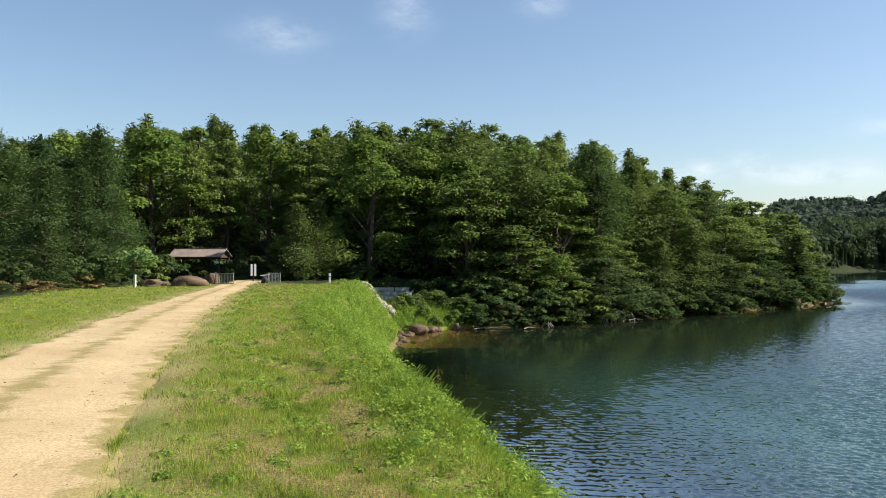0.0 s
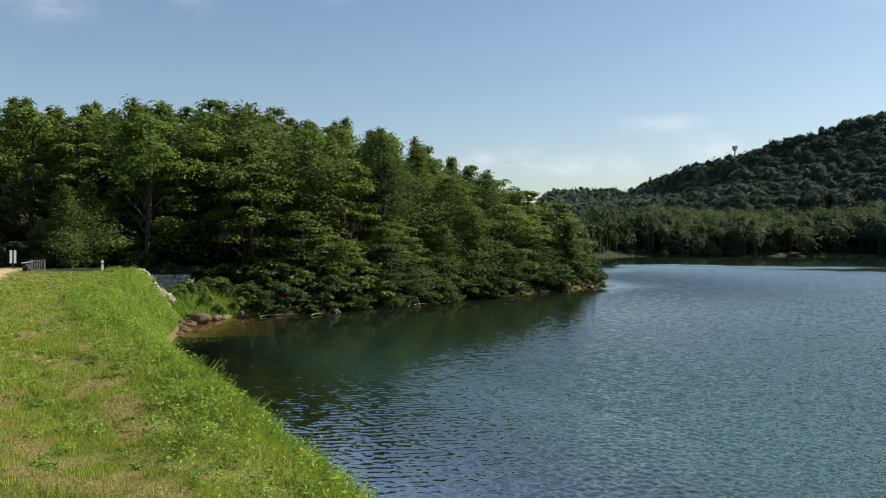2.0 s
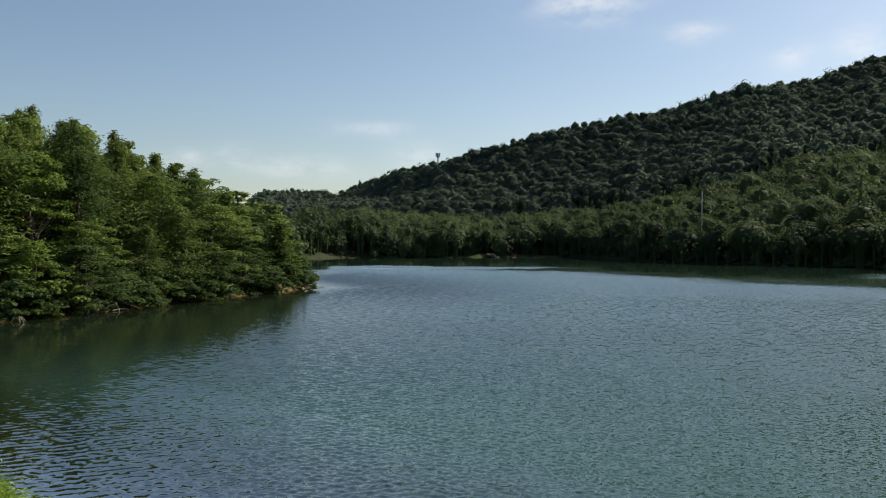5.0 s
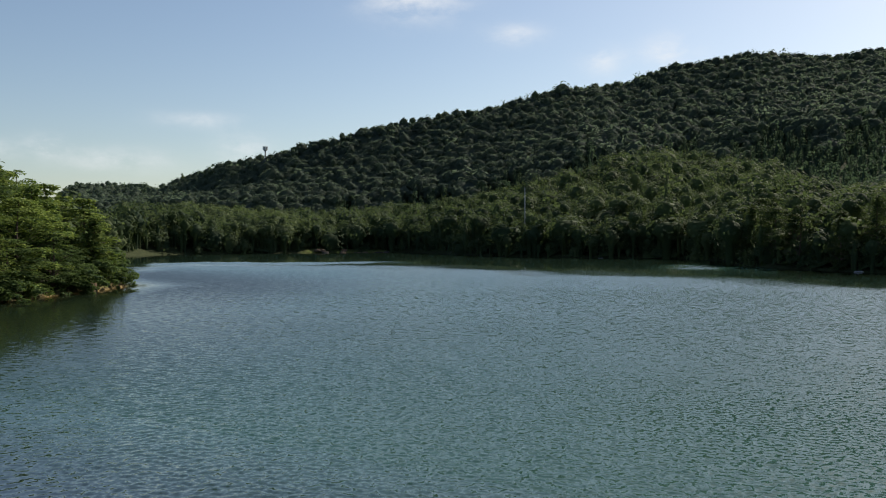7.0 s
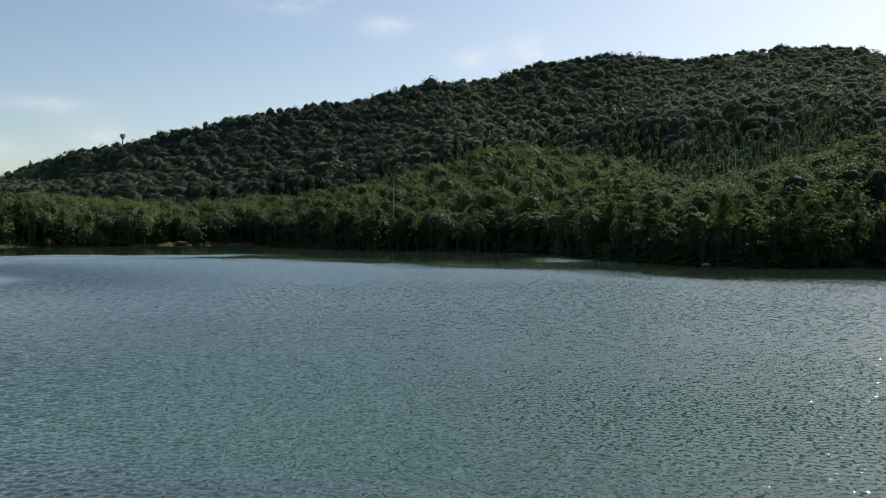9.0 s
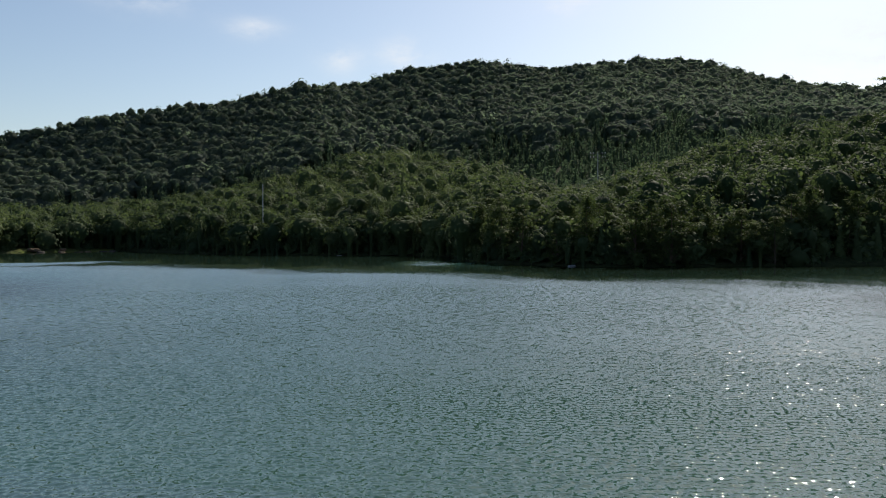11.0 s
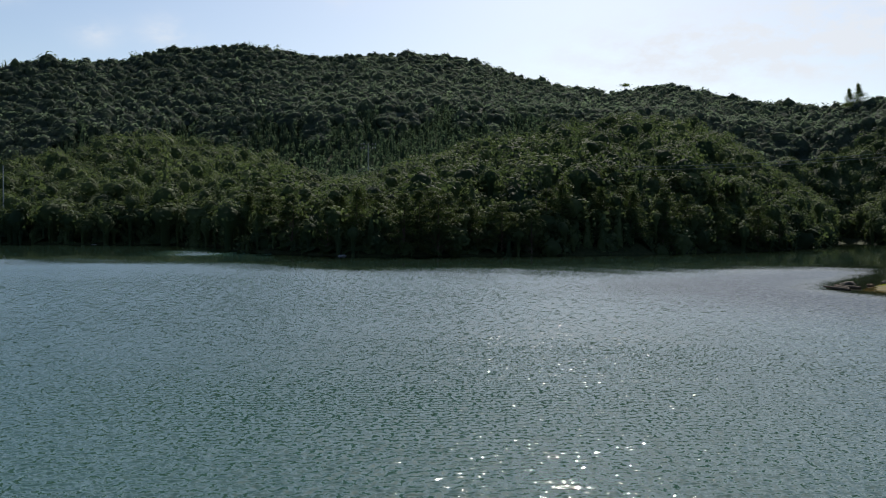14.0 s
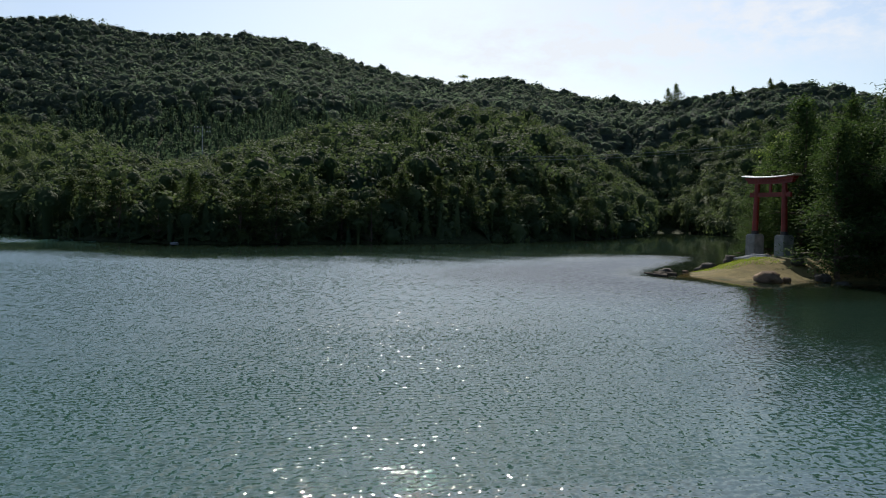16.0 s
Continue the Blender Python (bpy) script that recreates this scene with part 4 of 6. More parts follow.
def crown_template(rng, n, shape):
    """A crown about one metre wide: a rough inner body that reaches down to the ground, and leaf sprays in lobes or layers round it. Vertices and quads."""
    rows, cols = 4, 8
    high = HIGH[shape]
    lobe = rng.normal(size=(12, 3))
    lobe[:, 2] = np.abs(lobe[:, 2]) * 0.9
    lobe /= np.linalg.norm(lobe, axis=1, keepdims=True)
    amp = rng.uniform(0.05, 0.17, 12)

    def dome(d):
        """Radius of a lumpy dome along the unit directions d."""
        return 0.36 + np.max(amp * np.exp(-(1 - d @ lobe.T) / 0.10), axis=1)

    V = []
    for i in range(rows + 1):
        e = -0.55 + (np.pi / 2 + 0.5) * (i - 1) / (rows - 1)
        for j in range(cols):
            a = (j + 0.5 * (i % 2)) * 2 * np.pi / cols
            if i == 0:
                V.append((math.cos(a) * 0.05, math.sin(a) * 0.05, -1.3))
                continue
            d = np.array([math.cos(a) * math.cos(e), math.sin(a) * math.cos(e), math.sin(e)])
            if shape == "round":
                V.append(d * dome(d[None])[0] * (0.90 if n < 100 else 0.72) * ([1, 1, high / 0.42] if d[2] > 0 else [0.5, 0.5, high / 0.42 * 1.2]))
            else:
                k = (i - 1) / (rows - 1)
                V.append((math.cos(a) * 0.15 * (1 - k) ** 0.7, math.sin(a) * 0.15 * (1 - k) ** 0.7, -0.4 + (high + 0.3) * k))
    V = np.array(V)
    F = np.array([(i * cols + j, i * cols + (j + 1) % cols, (i + 1) * cols + (j + 1) % cols, (i + 1) * cols + j) for i in range(rows) for j in range(cols)])
    if shape == "round":
        d = rng.normal(size=(n, 3))
        d /= np.linalg.norm(d, axis=1, keepdims=True)
        d[:, 2] = np.where(d[:, 2] < -0.45, -d[:, 2], d[:, 2])
        C = d * (dome(d) * rng.uniform(0.92, 1.08, n))[:, None] * [1, 1, high / 0.42]
        C[:, 2] *= np.where(C[:, 2] > 0, 1, 1.6)
        near = lobe[np.argmax(amp * np.exp(-(1 - d @ lobe.T) / 0.10), axis=1)]
        N = d * 0.5 + (d - near) * 0.8 + [0, 0, 0.35] + rng.normal(size=(n, 3)) * 0.10
    else:
        C, N, pads = [], [], 20
        for i in range(pads):
            k, a = (i + rng.uniform()) / pads, i * 2.4 + rng.uniform(-0.6, 0.6)
            m = max(1, int(round(n / pads)))
            d = rng.normal(size=(m, 3))
            d /= np.linalg.norm(d, axis=1, keepdims=True)
            z = -0.45 + (high + 0.45) * k
            reach = (0.50 if shape == "pine" else 0.36) * (1.04 - k) ** (0.5 if shape == "pine" else 0.8) * rng.uniform(0.5, 1.15)
            c0 = np.array([math.cos(a) * reach * 0.62, math.sin(a) * reach * 0.62, z])
            flat = 0.12 + 0.42 * reach
            C.append(c0 + d * [flat, flat, 0.05 if shape == "pine" else 0.10])
            N.append(d * [0.7, 0.7, 0.3] + [0, 0, 0.5] + rng.normal(size=(m, 3)) * 0.26)
        C, N = np.concatenate(C), np.concatenate(N)
    big = 0.20 if n < 30 else 0.112 if n < 140 else 0.078
    Q = leaves(C, N, big * rng.uniform(0.6, 1.35, len(C)), rng, 0.66, 0.06)
    return np.concatenate([V, Q.reshape(-1, 3)]), np.concatenate([F, len(V) + np.arange(4 * len(C)).reshape(-1, 4)])


def canopy_el(a, d):
    z = ground_z(d * np.sin(np.radians(a)), d * np.cos(np.radians(a)), False)[0]
    return np.degrees(np.arctan2(z + CROWN * (z > 0.6) - 4, d))


LOS_A, LOS_D = np.arange(28, 136, 0.5), np.arange(80, 960, 6.0)
LOS = np.maximum.accumulate(canopy_el(*np.meshgrid(LOS_A, LOS_D, indexing="ij")), axis=1)


def in_front(a, d):
    """True for crowns that no nearer slope hides from the lake."""
    i = np.clip(((a - 28) / 0.5).round().astype(int), 0, len(LOS_A) - 1)
    j = np.clip(((d - 80) / 6.0 - 2).astype(int), 0, len(LOS_D) - 1)
    return canopy_el(a, d) > LOS[i, j] - np.degrees(3.2 / d)


def woods(name, seed, bearings, ranges, gap, n, size, mix, mat, label, keep=None, tall=CROWN, vary=0.12, lighting_tone=None):
    """A wood of many crowns as one object; mix: the share of round crowns, pines and cones."""
    rng = np.random.default_rng(seed)
    shapes = ["round"] * mix[0] + ["pine"] * mix[1] + ["cone"] * mix[2]
    kinds = [crown_template(rng, n, s) for s in shapes] + [crown_template(rng, 22, s) for s in shapes]
    pts = []
    d = ranges[0]
    while d < ranges[1]:
        arc = radians(bearings[1] - bearings[0]) * d
        m = int(arc / gap)
        a = bearings[0] + (np.arange(m) + rng.uniform(-0.48, 0.48, m) + 0.5 * rng.uniform()) / m * (bearings[1] - bearings[0])
        dd = d + rng.uniform(-0.48, 0.48, m) * gap
        pts.append(np.stack([a, dd], 1))
        d += gap * 0.92
    pts = np.concatenate(pts)
    a, d = pts[:, 0], pts[:, 1]
    x, y = d * np.sin(np.radians(a)), d * np.cos(np.radians(a))
    z, sd = ground_z(x, y, False)
    good = (sd > 0.4) & (d < column(MAIN, 1, a) + 34)
    if keep is not None:
        good &= keep(a, d, x, y, sd)
    a, d, x, y, z = a[good], d[good], x[good], y[good], z[good]
    m = len(x)
    which = rng.integers(len(shapes), size=m)
    high = np.array([HIGH[s] for s in shapes])[which]
    w = size * (0.6 + 1.0 * rng.uniform(0, 1, m) ** 1.8)
    up = tall * (1 + vary * np.clip(rng.normal(size=m), -1.6, 1.7)) - high * w
    turn = rng.uniform(0, 2 * np.pi, m)
    slow = np.sin(x * 0.031 + 2 + np.sin(y * 0.021)) * np.sin(y * 0.037 + np.sin(x * 0.05))
    tint = np.clip(0.42 + 0.24 * rng.normal(size=m) + 0.24 * slow + 0.5 * (rng.uniform(size=m) < 0.04) + (0 if lighting_tone is None else lighting_tone(a, d)), 0, 1)
    which = np.where(in_front(a, d), which, which + len(shapes))
    VV, FF, TT, base = [], [], [], 0
    for i, (V, F) in enumerate(kinds):
        s = np.where(which == i)[0]
        if not len(s):
            continue
        c, sn, ws = np.cos(turn[s])[:, None], np.sin(turn[s])[:, None], w[s][:, None]
        stretch = rng.uniform(0.8, 1.25, (len(s), 1))
        vx, vy = V[None, :, 0] * stretch, V[None, :, 1] / stretch
        P = np.stack([(vx * c - vy * sn) * ws + x[s][:, None], (vx * sn + vy * c) * ws + y[s][:, None], V[None, :, 2] * ws * rng.uniform(0.8, 1.35, (len(s), 1)) + (z + up)[s][:, None]], -1)
        VV.append(P.reshape(-1, 3))
        FF.append((F[None] + (base + np.arange(len(s)) * len(V))[:, None, None]).reshape(-1))
        TT.append(np.repeat(tint[s], len(V)))
        base += len(s) * len(V)
    me = bpy.data.meshes.new(name)
    fill_mesh(me, np.concatenate(VV), np.concatenate(FF))
    at = me.attributes.new("tint", "FLOAT", "POINT")
    at.data.foreach_set("value", np.concatenate(TT).astype(np.float32))
    me.materials.append(mat)
    return tagged(new(name, me), label, "woods", kind="stuff")


def plantation(a, d):
    d1, d3 = column(FRONT, 2, a), column(MAIN, 1, a)
    k = (d - d1) / (d3 - d1)
    k = k + 0.05 * np.sin(a * 1.1) + 0.03 * np.sin(a * 2.7 + 1) + 0.03 * np.sin(a * 6.1 + d * 0.05)
    return (a > 50) & (a < 100) & (k > 0.14) & (k < 0.46)


def understory(name, seed, bearings, ranges, step, height, mat, label, keep, sprays=0):
    """Young growth that closes the wood between the crowns: an uneven leafy surface, with leaf sprays over it along the water."""
    rng = np.random.default_rng(seed)
    A, D = np.meshgrid(np.arange(bearings[0], bearings[1], math.degrees(step / (0.5 * sum(ranges)))), np.arange(ranges[0], ranges[1], step), indexing="ij")
    A, D = A + rng.uniform(-0.3, 0.3, A.shape) * (A[1, 0] - A[0, 0]), D + rng.uniform(-0.3, 0.3, D.shape) * step
    x, y = D * np.sin(np.radians(A)), D * np.cos(np.radians(A))
    z, sd = ground_z(x, y, False)
    good = keep(A, D, x, y, sd) & (sd > 0.2) & (D < column(MAIN, 1, A) + 20)
    z = z + height * smooth(0.0, 7.0, sd) * rng.uniform(0.72, 1.12, z.shape) + 0.1
    i = np.arange(x.size).reshape(x.shape)
    c = good[:-1, :-1] & good[1:, :-1] & good[1:, 1:] & good[:-1, 1:]
    F = np.stack([i[:-1, :-1], i[1:, :-1], i[1:, 1:], i[:-1, 1:]], -1)[c]
    V, tint = np.stack([x, y, z], -1).reshape(-1, 3), np.clip(0.35 + 0.2 * rng.normal(size=x.size), 0, 1)
    used = np.unique(F)
    new_i = np.zeros(len(V), int)
    new_i[used] = np.arange(len(used))
    V, F, tint = V[used], new_i[F], tint[used]
    if sprays:
        near = F[(sd.reshape(-1)[used][F] < 16).all(axis=1)]
        q = V[near[rng.integers(len(near), size=sprays)]]
        u, v = rng.uniform(size=(sprays, 1)), rng.uniform(size=(sprays, 1))
        C = (q[:, 0] * (1 - u) + q[:, 1] * u) * (1 - v) + (q[:, 3] * (1 - u) + q[:, 2] * u) * v
        Q = leaves(C + rng.uniform(0, 0.5, (sprays, 1)) * [0, 0, 1], rng.normal(size=(sprays, 3)) * 0.6 + [0, 0, 0.6], rng.uniform(0.35, 0.9, sprays), rng, 0.66, 0.15)
        F = np.concatenate([F, len(V) + np.arange(4 * sprays).reshape(-1, 4)])
        V, tint = np.concatenate([V, Q.reshape(-1, 3)]), np.concatenate([tint, np.repeat(np.clip(0.4 + 0.25 * rng.normal(size=sprays), 0, 1), 4)])
    me = bpy.data.meshes.new(name)
    fill_mesh(me, V, F.reshape(-1))
    at = me.attributes.new("tint", "FLOAT", "POINT")
    at.data.foreach_set("value", tint.astype(np.float32))
    me.materials.append(mat)
    tagged(new(name, me), label, "woods", kind="stuff")


understory("shore_understory", 78, (39.5, 133), (100, 345), 2.6, 4.7, SHORE_WOODS, "dense young growth under the trees along the far shore",
           lambda a, d, x, y, sd: (d < column(FRONT, 2, a) + 14) & ~((a > 112) & (d < 125)) & ~((x > 164) & (x < 192) & (sd < 4) & (y > 130)), 60000)
understory("hill_understory", 79, (34, 133), (195, 560), 3.4, 5.0, HAZY_WOODS, "leafy growth between the crowns of the hill woods", lambda a, d, x, y, sd: (d > column(FRONT, 2, a) + 8) & ~plantation(a, d))
# leaf tint painted darker on the headland's shaded side, lighter on the sunlit strip
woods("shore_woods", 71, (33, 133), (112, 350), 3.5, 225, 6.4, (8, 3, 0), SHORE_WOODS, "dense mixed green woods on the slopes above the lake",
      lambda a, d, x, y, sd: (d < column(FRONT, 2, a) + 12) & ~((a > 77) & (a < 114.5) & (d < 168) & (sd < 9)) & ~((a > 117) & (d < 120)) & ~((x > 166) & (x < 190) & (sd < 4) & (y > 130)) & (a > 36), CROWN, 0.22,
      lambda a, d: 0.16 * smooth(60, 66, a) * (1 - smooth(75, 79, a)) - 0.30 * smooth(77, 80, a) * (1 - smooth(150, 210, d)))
woods("shore_thicket", 75, (31, 133), (70, 290), 2.4, 130, 3.9, (6, 2, 0), SHORE_WOODS, "low thicket along the far water's edge",
      lambda a, d, x, y, sd: (sd < 11) & ~((a > 100) & (d < 112)) & ~((a > 117) & (d < 120)) & ~((x > 166) & (x < 190) & (y > 130) & (sd < 3.5)) & ((a > 36.5) | (x > 44)), 3.9, 0.36)
woods("hill_woods", 72, (30, 133), (195, 640), 4.4, 92, 8.4, (9, 1, 0), HAZY_WOODS, "broadleaf woods covering the long hill across the lake",
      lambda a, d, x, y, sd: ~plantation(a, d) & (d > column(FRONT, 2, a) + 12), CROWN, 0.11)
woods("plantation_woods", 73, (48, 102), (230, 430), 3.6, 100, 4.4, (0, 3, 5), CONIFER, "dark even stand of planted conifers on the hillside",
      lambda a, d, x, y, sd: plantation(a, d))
woods("distant_woods", 74, (28, 44), (640, 930), 8.0, 40, 10.0, (6, 1, 1), HAZY_WOODS, "wooded ridge in the distance")


# ---- grass ----
def blades(rng, x, y, h, w, tint, two):
    n = len(x)
    z, _ = ground_z(x, y)
    a = rng.uniform(0, 2 * np.pi, n)
    lean = h * rng.uniform(0.15, 0.75, n)
    b = rng.uniform(0, 2 * np.pi, n)
    sx, sy = np.cos(a) * w, np.sin(a) * w
    lx, ly = np.cos(b) * lean, np.sin(b) * lean
    P0, P1 = np.stack([x - sx, y - sy, z - 0.01], 1), np.stack([x + sx, y + sy, z - 0.01], 1)
    M0 = np.stack([x - sx * 0.7 + lx * 0.35, y - sy * 0.7 + ly * 0.35, z + h * 0.6], 1)
    M1 = np.stack([x + sx * 0.7 + lx * 0.35, y + sy * 0.7 + ly * 0.35, z + h * 0.6], 1)
    T0 = np.stack([x - sx * 0.1 + lx, y - sy * 0.1 + ly, z + h * 0.97], 1)
    T1 = np.stack([x + sx * 0.1 + lx, y + sy * 0.1 + ly, z + h], 1)
    if two:
        return np.concatenate([np.stack([P0, P1, M1, M0], 1), np.stack([M0, M1, T1, T0], 1)]), np.concatenate([tint, tint])
    return np.stack([P0, P1, T1, T0], 1), tint


def shoulder_at(y):
    return 1.7 + 3.0 * smooth(22, 43, y)


def shore_at(y):
    return np.interp(y, [13, 22, 29, 34, 38, 41, 42.6], [4.15, 4.15, 4.45, 5.0, 6.0, 6.6, 8.0])


def turf():
    rng = np.random.default_rng(3)
    zones = [(-7, 3.5, 260, 0.010, False), (3.5, 9, 5200, 0.0026, False), (9, 15, 2300, 0.0040, False), (15, 25, 760, 0.0065, False), (25, 35, 230, 0.013, False), (35, 46, 130, 0.018, False)]
    Q, T, Qd, Td, Qb, Tb = [], [], [], [], [], []
    for y0, y1, dens, w, two in zones:
        left = -9.2 if y0 > 8 or y0 < 0 else -1.6
        n = int((y1 - y0) * (8.2 - left) * dens)
        y, x = rng.uniform(y0, y1, n), rng.uniform(left, 8.2, n)
        rl, rr = road_edges(y)
        slope = smooth(-0.5, 0.8, x - shoulder_at(y) + 0.4 * np.sin(y * 0.8))
        dry = np.maximum(dry_at(x, y), 0.75 * patch(x, y) * (1 - 0.4 * smooth(8, 24, y))) * (1 - slope)
        edge = np.minimum(np.abs(x - rl), np.abs(x - rr))
        in_road = (x > rl) & (x < rr)
        middle = np.abs(x - (rl * 0.53 + rr * 0.47)) < 0.3
        chance = np.where(in_road, np.where(middle, 0.5 * smooth(0.55, 0.95, patch(x * 2, y * 0.6)), np.exp(-edge / 0.42) * 0.75 * smooth(0.3, 0.7, patch(x * 1.5, y * 3.0))), (0.08 + 0.92 * smooth(0.0, 1.2, edge + 0.35 * (patch(x * 2, y * 2) - 0.5))) * (1 - 0.72 * smooth(0.4, 0.95, dry)) * (1 - 0.55 * slope * smooth(0.45, 0.75, 0.5 + 0.5 * np.sin(x * 6.1 + 2 * np.sin(y * 1.9)) * np.sin(y * 4.1 + x * 2))))
        strip = np.abs(y - 43.6) < 1.0
        keep = (rng.uniform(size=n) < chance) & ~(strip & (x > 4.95) & (x < 7.2)) & (x < shore_at(y) - 0.10) & (x > -9.2)
        x, y, slope, dry = x[keep], y[keep], slope[keep], dry[keep]
        n = len(x)
        lush = 0.5 + 0.5 * np.sin(x * 0.9 + np.sin(y * 0.5) * 2) * np.sin(y * 0.45 + 1)
        tufts = smooth(0.55, 1.0, 0.5 + 0.5 * np.sin(x * 5.3 + 2 * np.sin(y * 1.1)) * np.sin(y * 3.7 + x))
        h = (0.022 + 0.034 * tufts + 0.014 * lush) * (1 - slope) + slope * (0.11 + 0.12 * lush + 0.10 * tufts)
        h = h * rng.uniform(0.6, 1.35, n)
        tint = np.clip(0.56 + 0.22 * smooth(8, 26, y) - 0.34 * slope - 0.25 * slope * (1 - lush) + 0.15 * lush + rng.normal(size=n) * 0.40 - 0.34 * tufts, 0, 1)
        is_dry = rng.uniform(size=n) < (0.05 + 0.55 * smooth(0.45, 0.9, dry)) * (1 - 0.85 * slope)
        bank = ~is_dry & (rng.uniform(size=n) < slope)
        g = ~is_dry & ~bank
        wv = w * rng.uniform(0.7, 1.5, n) * (1 + 0.7 * slope)
        q, t = blades(rng, x[g], y[g], h[g], wv[g], tint[g], two)
        Q.append(q), T.append(t)
        q, t = blades(rng, x[bank], y[bank], h[bank], wv[bank], np.clip(tint[bank] + 0.22, 0, 1), True)
        Qb.append(q), Tb.append(t)
        q, t = blades(rng, x[is_dry], y[is_dry], h[is_dry] * 0.7, wv[is_dry], tint[is_dry], False)
        Qd.append(q), Td.append(t)
    tagged(new("grass", quads("grass", np.concatenate(Q), GRASS, np.concatenate(T))), "short yellow-green turf on the dam's crest", "grass", kind="stuff")
    tagged(new("dry_grass", quads("dry_grass", np.concatenate(Qd), STRAW, np.concatenate(Td))), "dry straw in thin patches of the turf", "grass", kind="stuff")
    tagged(new("tall_grass", quads("tall_grass", np.concatenate(Qb), BANK_GRASS, np.concatenate(Tb))), "tall green grass down the dam's bank to the water", "grass", kind="stuff")


turf()


def gravel():
    """Loose stones and crumbs of earth on the track."""
    rng = np.random.default_rng(27)
    n = 1000
    y = 4 + 30 * rng.uniform(size=n) ** 1.7
    rl, rr = road_edges(y)
    x = rl + (rr - rl) * rng.uniform(0.02, 0.98, n)
    r = rng.uniform(0.002, 0.007, n) * (1 + y / 40) * np.where(rng.uniform(size=n) < 0.03, 2.0, 1.0)
    unit = np.array([[[-1, -1, 0], [1, -1, 0], [0.6, -0.6, 1], [-0.6, -0.6, 1]], [[1, -1, 0], [1, 1, 0], [0.6, 0.6, 1], [0.6, -0.6, 1]], [[1, 1, 0], [-1, 1, 0], [-0.6, 0.6, 1], [0.6, 0.6, 1]],
                     [[-1, 1, 0], [-1, -1, 0], [-0.6, -0.6, 1], [-0.6, 0.6, 1]], [[-0.6, -0.6, 1], [0.6, -0.6, 1], [0.6, 0.6, 1], [-0.6, 0.6, 1]]])
    jit = unit[None] * rng.uniform(0.6, 1.3, (n, 1, 1, 3)) * r[:, None, None, None]
    a = rng.uniform(0, 6.3, n)[:, None, None]
    Q = np.stack([jit[..., 0] * np.cos(a) - jit[..., 1] * np.sin(a), jit[..., 0] * np.sin(a) + jit[..., 1] * np.cos(a), jit[..., 2]], -1)
    Q = Q + np.stack([x, y, np.full(n, 2.415)], 1)[:, None, None, :]
    tagged(new("gravel", quads("gravel", Q.reshape(-1, 4, 3), PEBBLE)), "loose small stones scattered on the sandy track", "gravel", kind="stuff")


gravel()


def bank_weeds():
    """Broad-leaved weeds among the tall grass of the bank."""
    rng = np.random.default_rng(9)
    C, N, S, sizes = [], [], [], []
    count = 2300
    for _ in range(count):
        y = 3.0 + 41 * rng.uniform() ** 1.25
        k = rng.uniform(-0.35, 0.9)
        x = shoulder_at(y) + (shore_at(y) - shoulder_at(y)) * k
        low = rng.uniform() < 0.22
        if low:
            x = rng.uniform(-0.9, shoulder_at(y) + 0.2)
        z, m, r = gz(x, y), rng.integers(20, 54), rng.uniform(0.07, 0.17) * (0.8 if low else 1 + 0.012 * y)
        sizes.append(m)
        d = rng.normal(size=(m, 3))
        d /= np.linalg.norm(d, axis=1, keepdims=True)
        d[:, 2] = np.abs(d[:, 2])
        C.append(np.array([x, y, z + (0.015 if low else 0.09)]) + d * r * rng.uniform(0.5, 1.1, (m, 1)) * [1, 1, 0.3 if low else 1.3])
        N.append(d * 0.7 + [0, 0, 0.6] + rng.normal(size=(m, 3)) * 0.35)
        S.append(rng.uniform(0.02, 0.042, m) * (0.85 + y / 26))
    C = np.concatenate(C)
    tagged(new("weeds", quads("weeds", leaves(C, np.concatenate(N), np.concatenate(S), rng, 0.5), BANK_GRASS, np.repeat(rng.uniform(0.05, 1.0, count), sizes)[:len(C)] + rng.uniform(0, 0.2, len(C)))),
           "broad-leaved green weeds in the grass of the bank", "weeds", kind="stuff")


bank_weeds()


# ---- at the far end of the dam ----
def on_ground(bearing, d, sink=0.0):
    p = polar(bearing, d)
    p.z = gz(p.x, p.y) - sink
    return p


def boulder(bearing, d, sx, sy, sz, seed, label, mat=ROCK, group="", sink=None, turn=None):
    p = on_ground(bearing, d)
    p.z = max(p.z, -0.35)
    bm = stone(sx, sy, sz, seed)
    for f in bm.faces:
        f.smooth = True
    me = bpy.data.meshes.new("boulder")
    bm.to_mesh(me)
    bm.free()
    me.materials.append(mat)
    ob = new("boulder", me)
    ob.matrix_world = Matrix.Translation(p + Vector((0, 0, sz * (0.42 if sink is None else sink)))) @ pose(0, 0, 0, 0, 0, seed * 47 if turn is None else turn)
    return tagged(ob, label, "rock", group)


